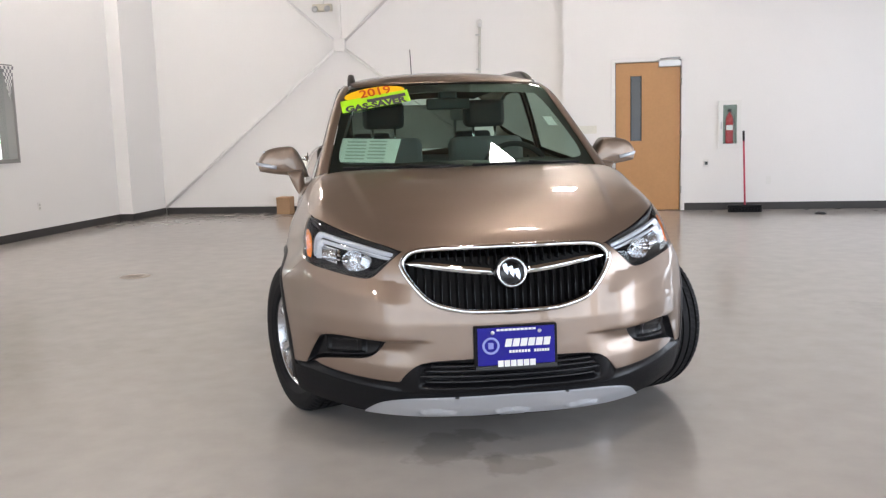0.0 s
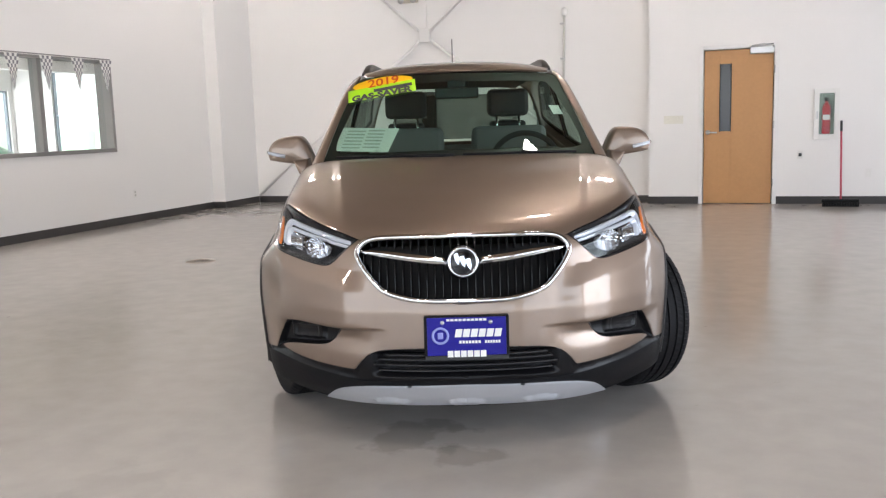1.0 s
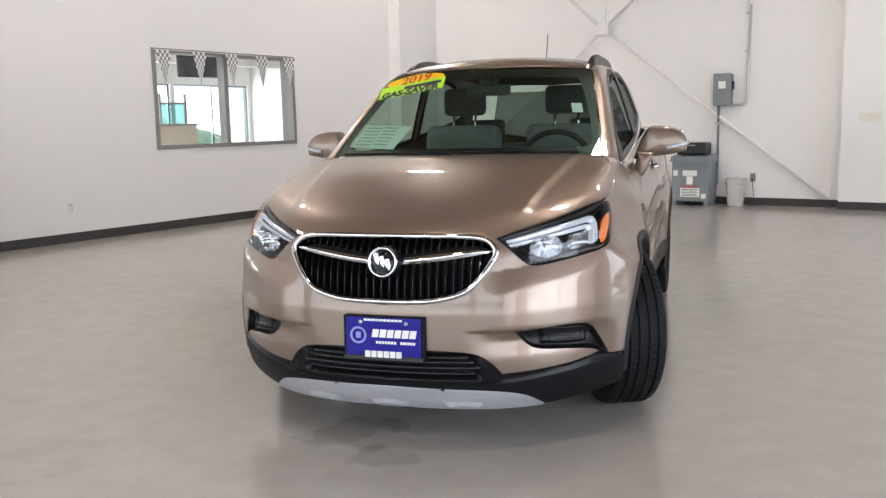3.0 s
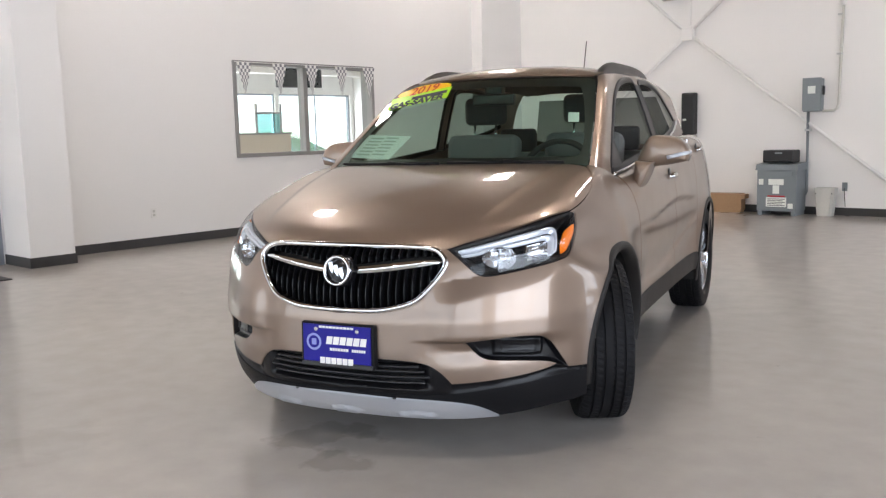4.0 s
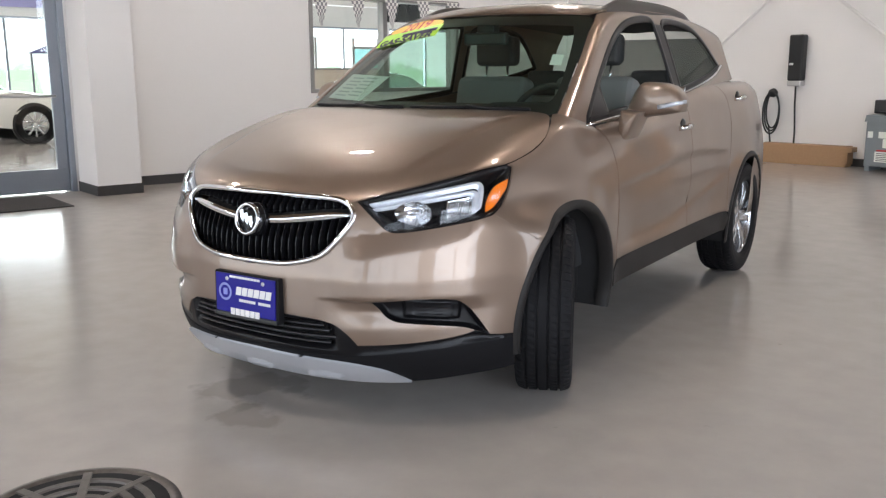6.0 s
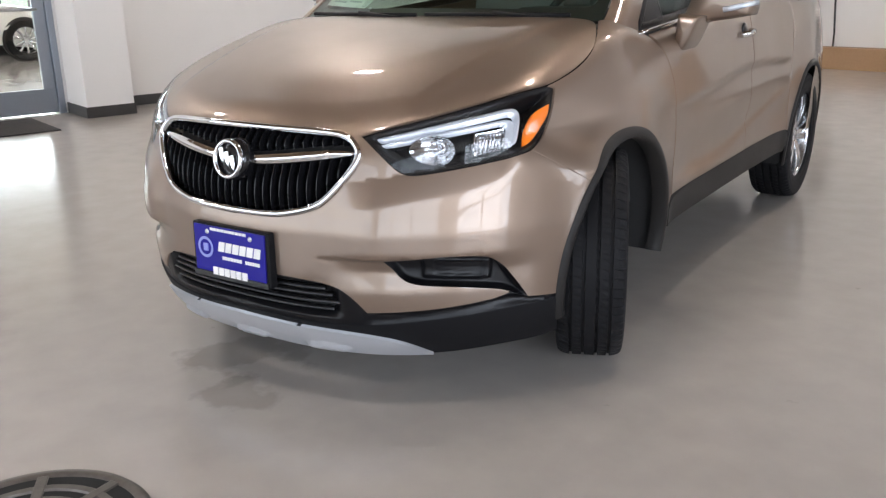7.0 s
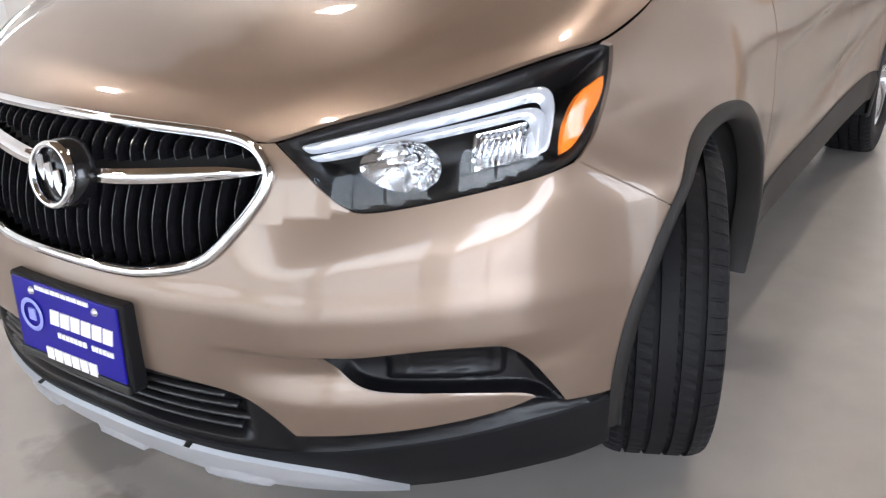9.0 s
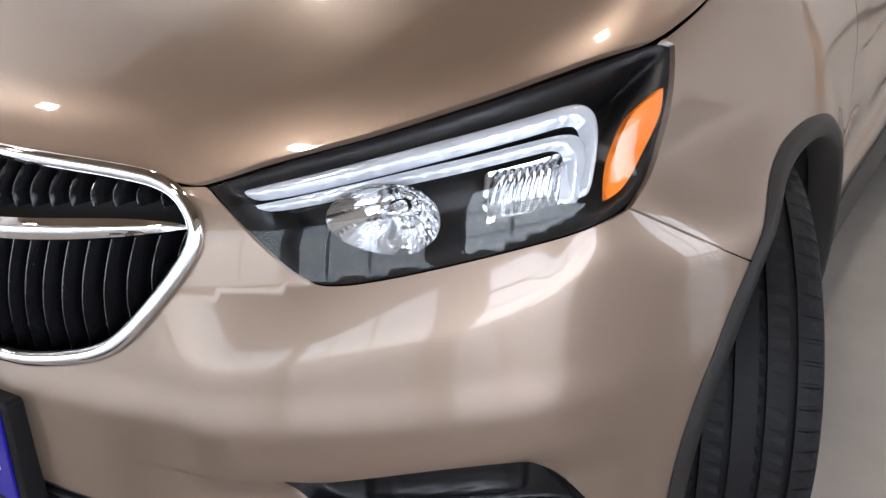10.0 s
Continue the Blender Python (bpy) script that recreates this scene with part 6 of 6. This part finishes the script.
def spoke_mesh():
    verts, faces = [], []
    for r, w, t, x in ((0.035, 0.024, 0.02, 0.058), (0.08, 0.019, 0.018, 0.072), (0.14, 0.016, 0.016, 0.080), (0.19, 0.018, 0.016, 0.080), (0.222, 0.026, 0.016, 0.074)):
        for dx, dw in ((0.0, -1), (0.004, -0.6), (0.004, 0.6), (0.0, 1), (-t, 0.9), (-t, -0.9)):
            verts.append((x + dx, w * dw, r))
    for j in range(4):
        for k in range(6):
            a, b = j * 6 + k, j * 6 + (k + 1) % 6
            faces.append((a, b, b + 6, a + 6))
    faces += [tuple(range(6))[::-1], tuple(24 + k for k in range(6))]
    me = mesh_of(verts, faces)
    return me


TYRE_ME, SPOKE_ME = tyre_mesh(), spoke_mesh()
BARREL_ME = lathe([(0.200, -0.09), (0.218, -0.085), (0.205, -0.03), (0.212, 0.05), (0.222, 0.070), (0.226, 0.084), (0.232, 0.090), (0.236, 0.086), (0.230, 0.078)], 64, "x")
HUB_ME = lathe([(0, 0.066), (0.026, 0.066), (0.032, 0.060), (0.048, 0.056), (0.052, 0.04), (0.052, -0.02)], 32, "x")
DISC_ME = lathe([(0.05, 0.0), (0.148, 0.0), (0.150, -0.004), (0.150, -0.02)], 40, "x")
for s in BOTH:
    for yc, steer in ((0.740, 24), (3.31, 0)):
        wheel = part("wheel", BARREL_ME, ALLOY, car, "silver multi-spoke alloy wheel")
        wheel.matrix_basis = pose(s * 0.775, yc, 0.347, 0, 0, steer + (180 if s < 0 else 0))
        part("tyre", TYRE_ME, TYRE, wheel, "black tyre with ribbed tread")
        part("hub_cap", HUB_ME, ALLOY, wheel)
        part("brake_disc", DISC_ME, STEEL, wheel)
        for k in range(10):
            sp = part("spoke", SPOKE_ME, ALLOY, wheel)
            sp.rotation_euler = (radians(36 * k + (7 if k % 2 else -7)), 0, 0)


# ---- cars in the next hall ----
def plain_car(label, coat, m, low=0.86):
    """A saloon far off, with the same make of shape, lower and longer."""
    it = thing("saloon_car", label, "car", m)
    az, el = np.radians(np.linspace(-180, 180, 121)), np.radians(np.linspace(-13, 89, 44))
    for name, f, o, mat in (("body", body, (0, 2.0, 0.62), coat), ("cabin", cabin, (0, 2.4, 1.06), DARKGLASS2)):
        aa, ee = np.meshgrid(az, el if f is body else np.radians(np.linspace(2, 89, 30)))
        o2, w2 = pole(o)[1](np.stack([aa, ee], -1))
        p = leave(f, o2, w2, hi=2.6)
        nv, nu = aa.shape
        faces = [(j * nu + k, j * nu + k + 1, (j + 1) * nu + k + 1, (j + 1) * nu + k) for j in range(nv - 1) for k in range(nu - 1)]
        sc = np.array([1, 1.1, low])
        part(name, mesh_of(p.reshape(-1, 3) * sc, faces, smooth=True), mat, it)
    rp = T([(0, 1.80), (0.49, 1.82), (0.52, 2.2), (0.52, 2.6), (0.50, 3.1), (0.44, 3.4), (0, 3.45)], cabin)
    me = panel(cabin, ROOFVIEW, rp, cell=0.08, lift=0.012, skirt=0.02, sides=BOTH)
    me.transform(Matrix.Diagonal((1, 1.1, low, 1)))
    part("roof", me, coat, it)
    for s in BOTH:
        for yc in (0.80, 3.66):
            hole = part("wheel_arch", lathe([(0.33, 0.0), (0.385, 0.0), (0.39, -0.05), (0.36, -0.2), (0, -0.2)], 36, "x"), BLACK, it)
            hole.location, hole.rotation_euler = (s * 0.888, yc, 0.35), (0, 0, 0 if s > 0 else math.pi)
            wheel = part("wheel", BARREL_ME, ALLOY, it)
            wheel.matrix_basis = pose(s * 0.83, yc, 0.347, 0, 0, 180 if s < 0 else 0)
            part("tyre", TYRE_ME, TYRE, wheel)
            for k in range(10):
                part("spoke", SPOKE_ME, ALLOY, wheel).rotation_euler = (radians(36 * k), 0, 0)
    return it


DARKGLASS2 = glass("far_car_glass", (0.50, 0.60, 0.56), 0.6)
plain_car("white saloon car parked in the next hall", material("white_car_paint", (0.72, 0.71, 0.68), 0.3, 0, 0.02, 300, 0, 0.8), pose(-15.40, 7.48, 0, 0, 0, 181))
plain_car("black saloon car parked in the next hall", material("black_car_paint", (0.012, 0.012, 0.014), 0.25, 0, 0.1, 300, 0, 0.8), pose(-11.0, 13.6, 0, 0, 0, 98), 0.78)
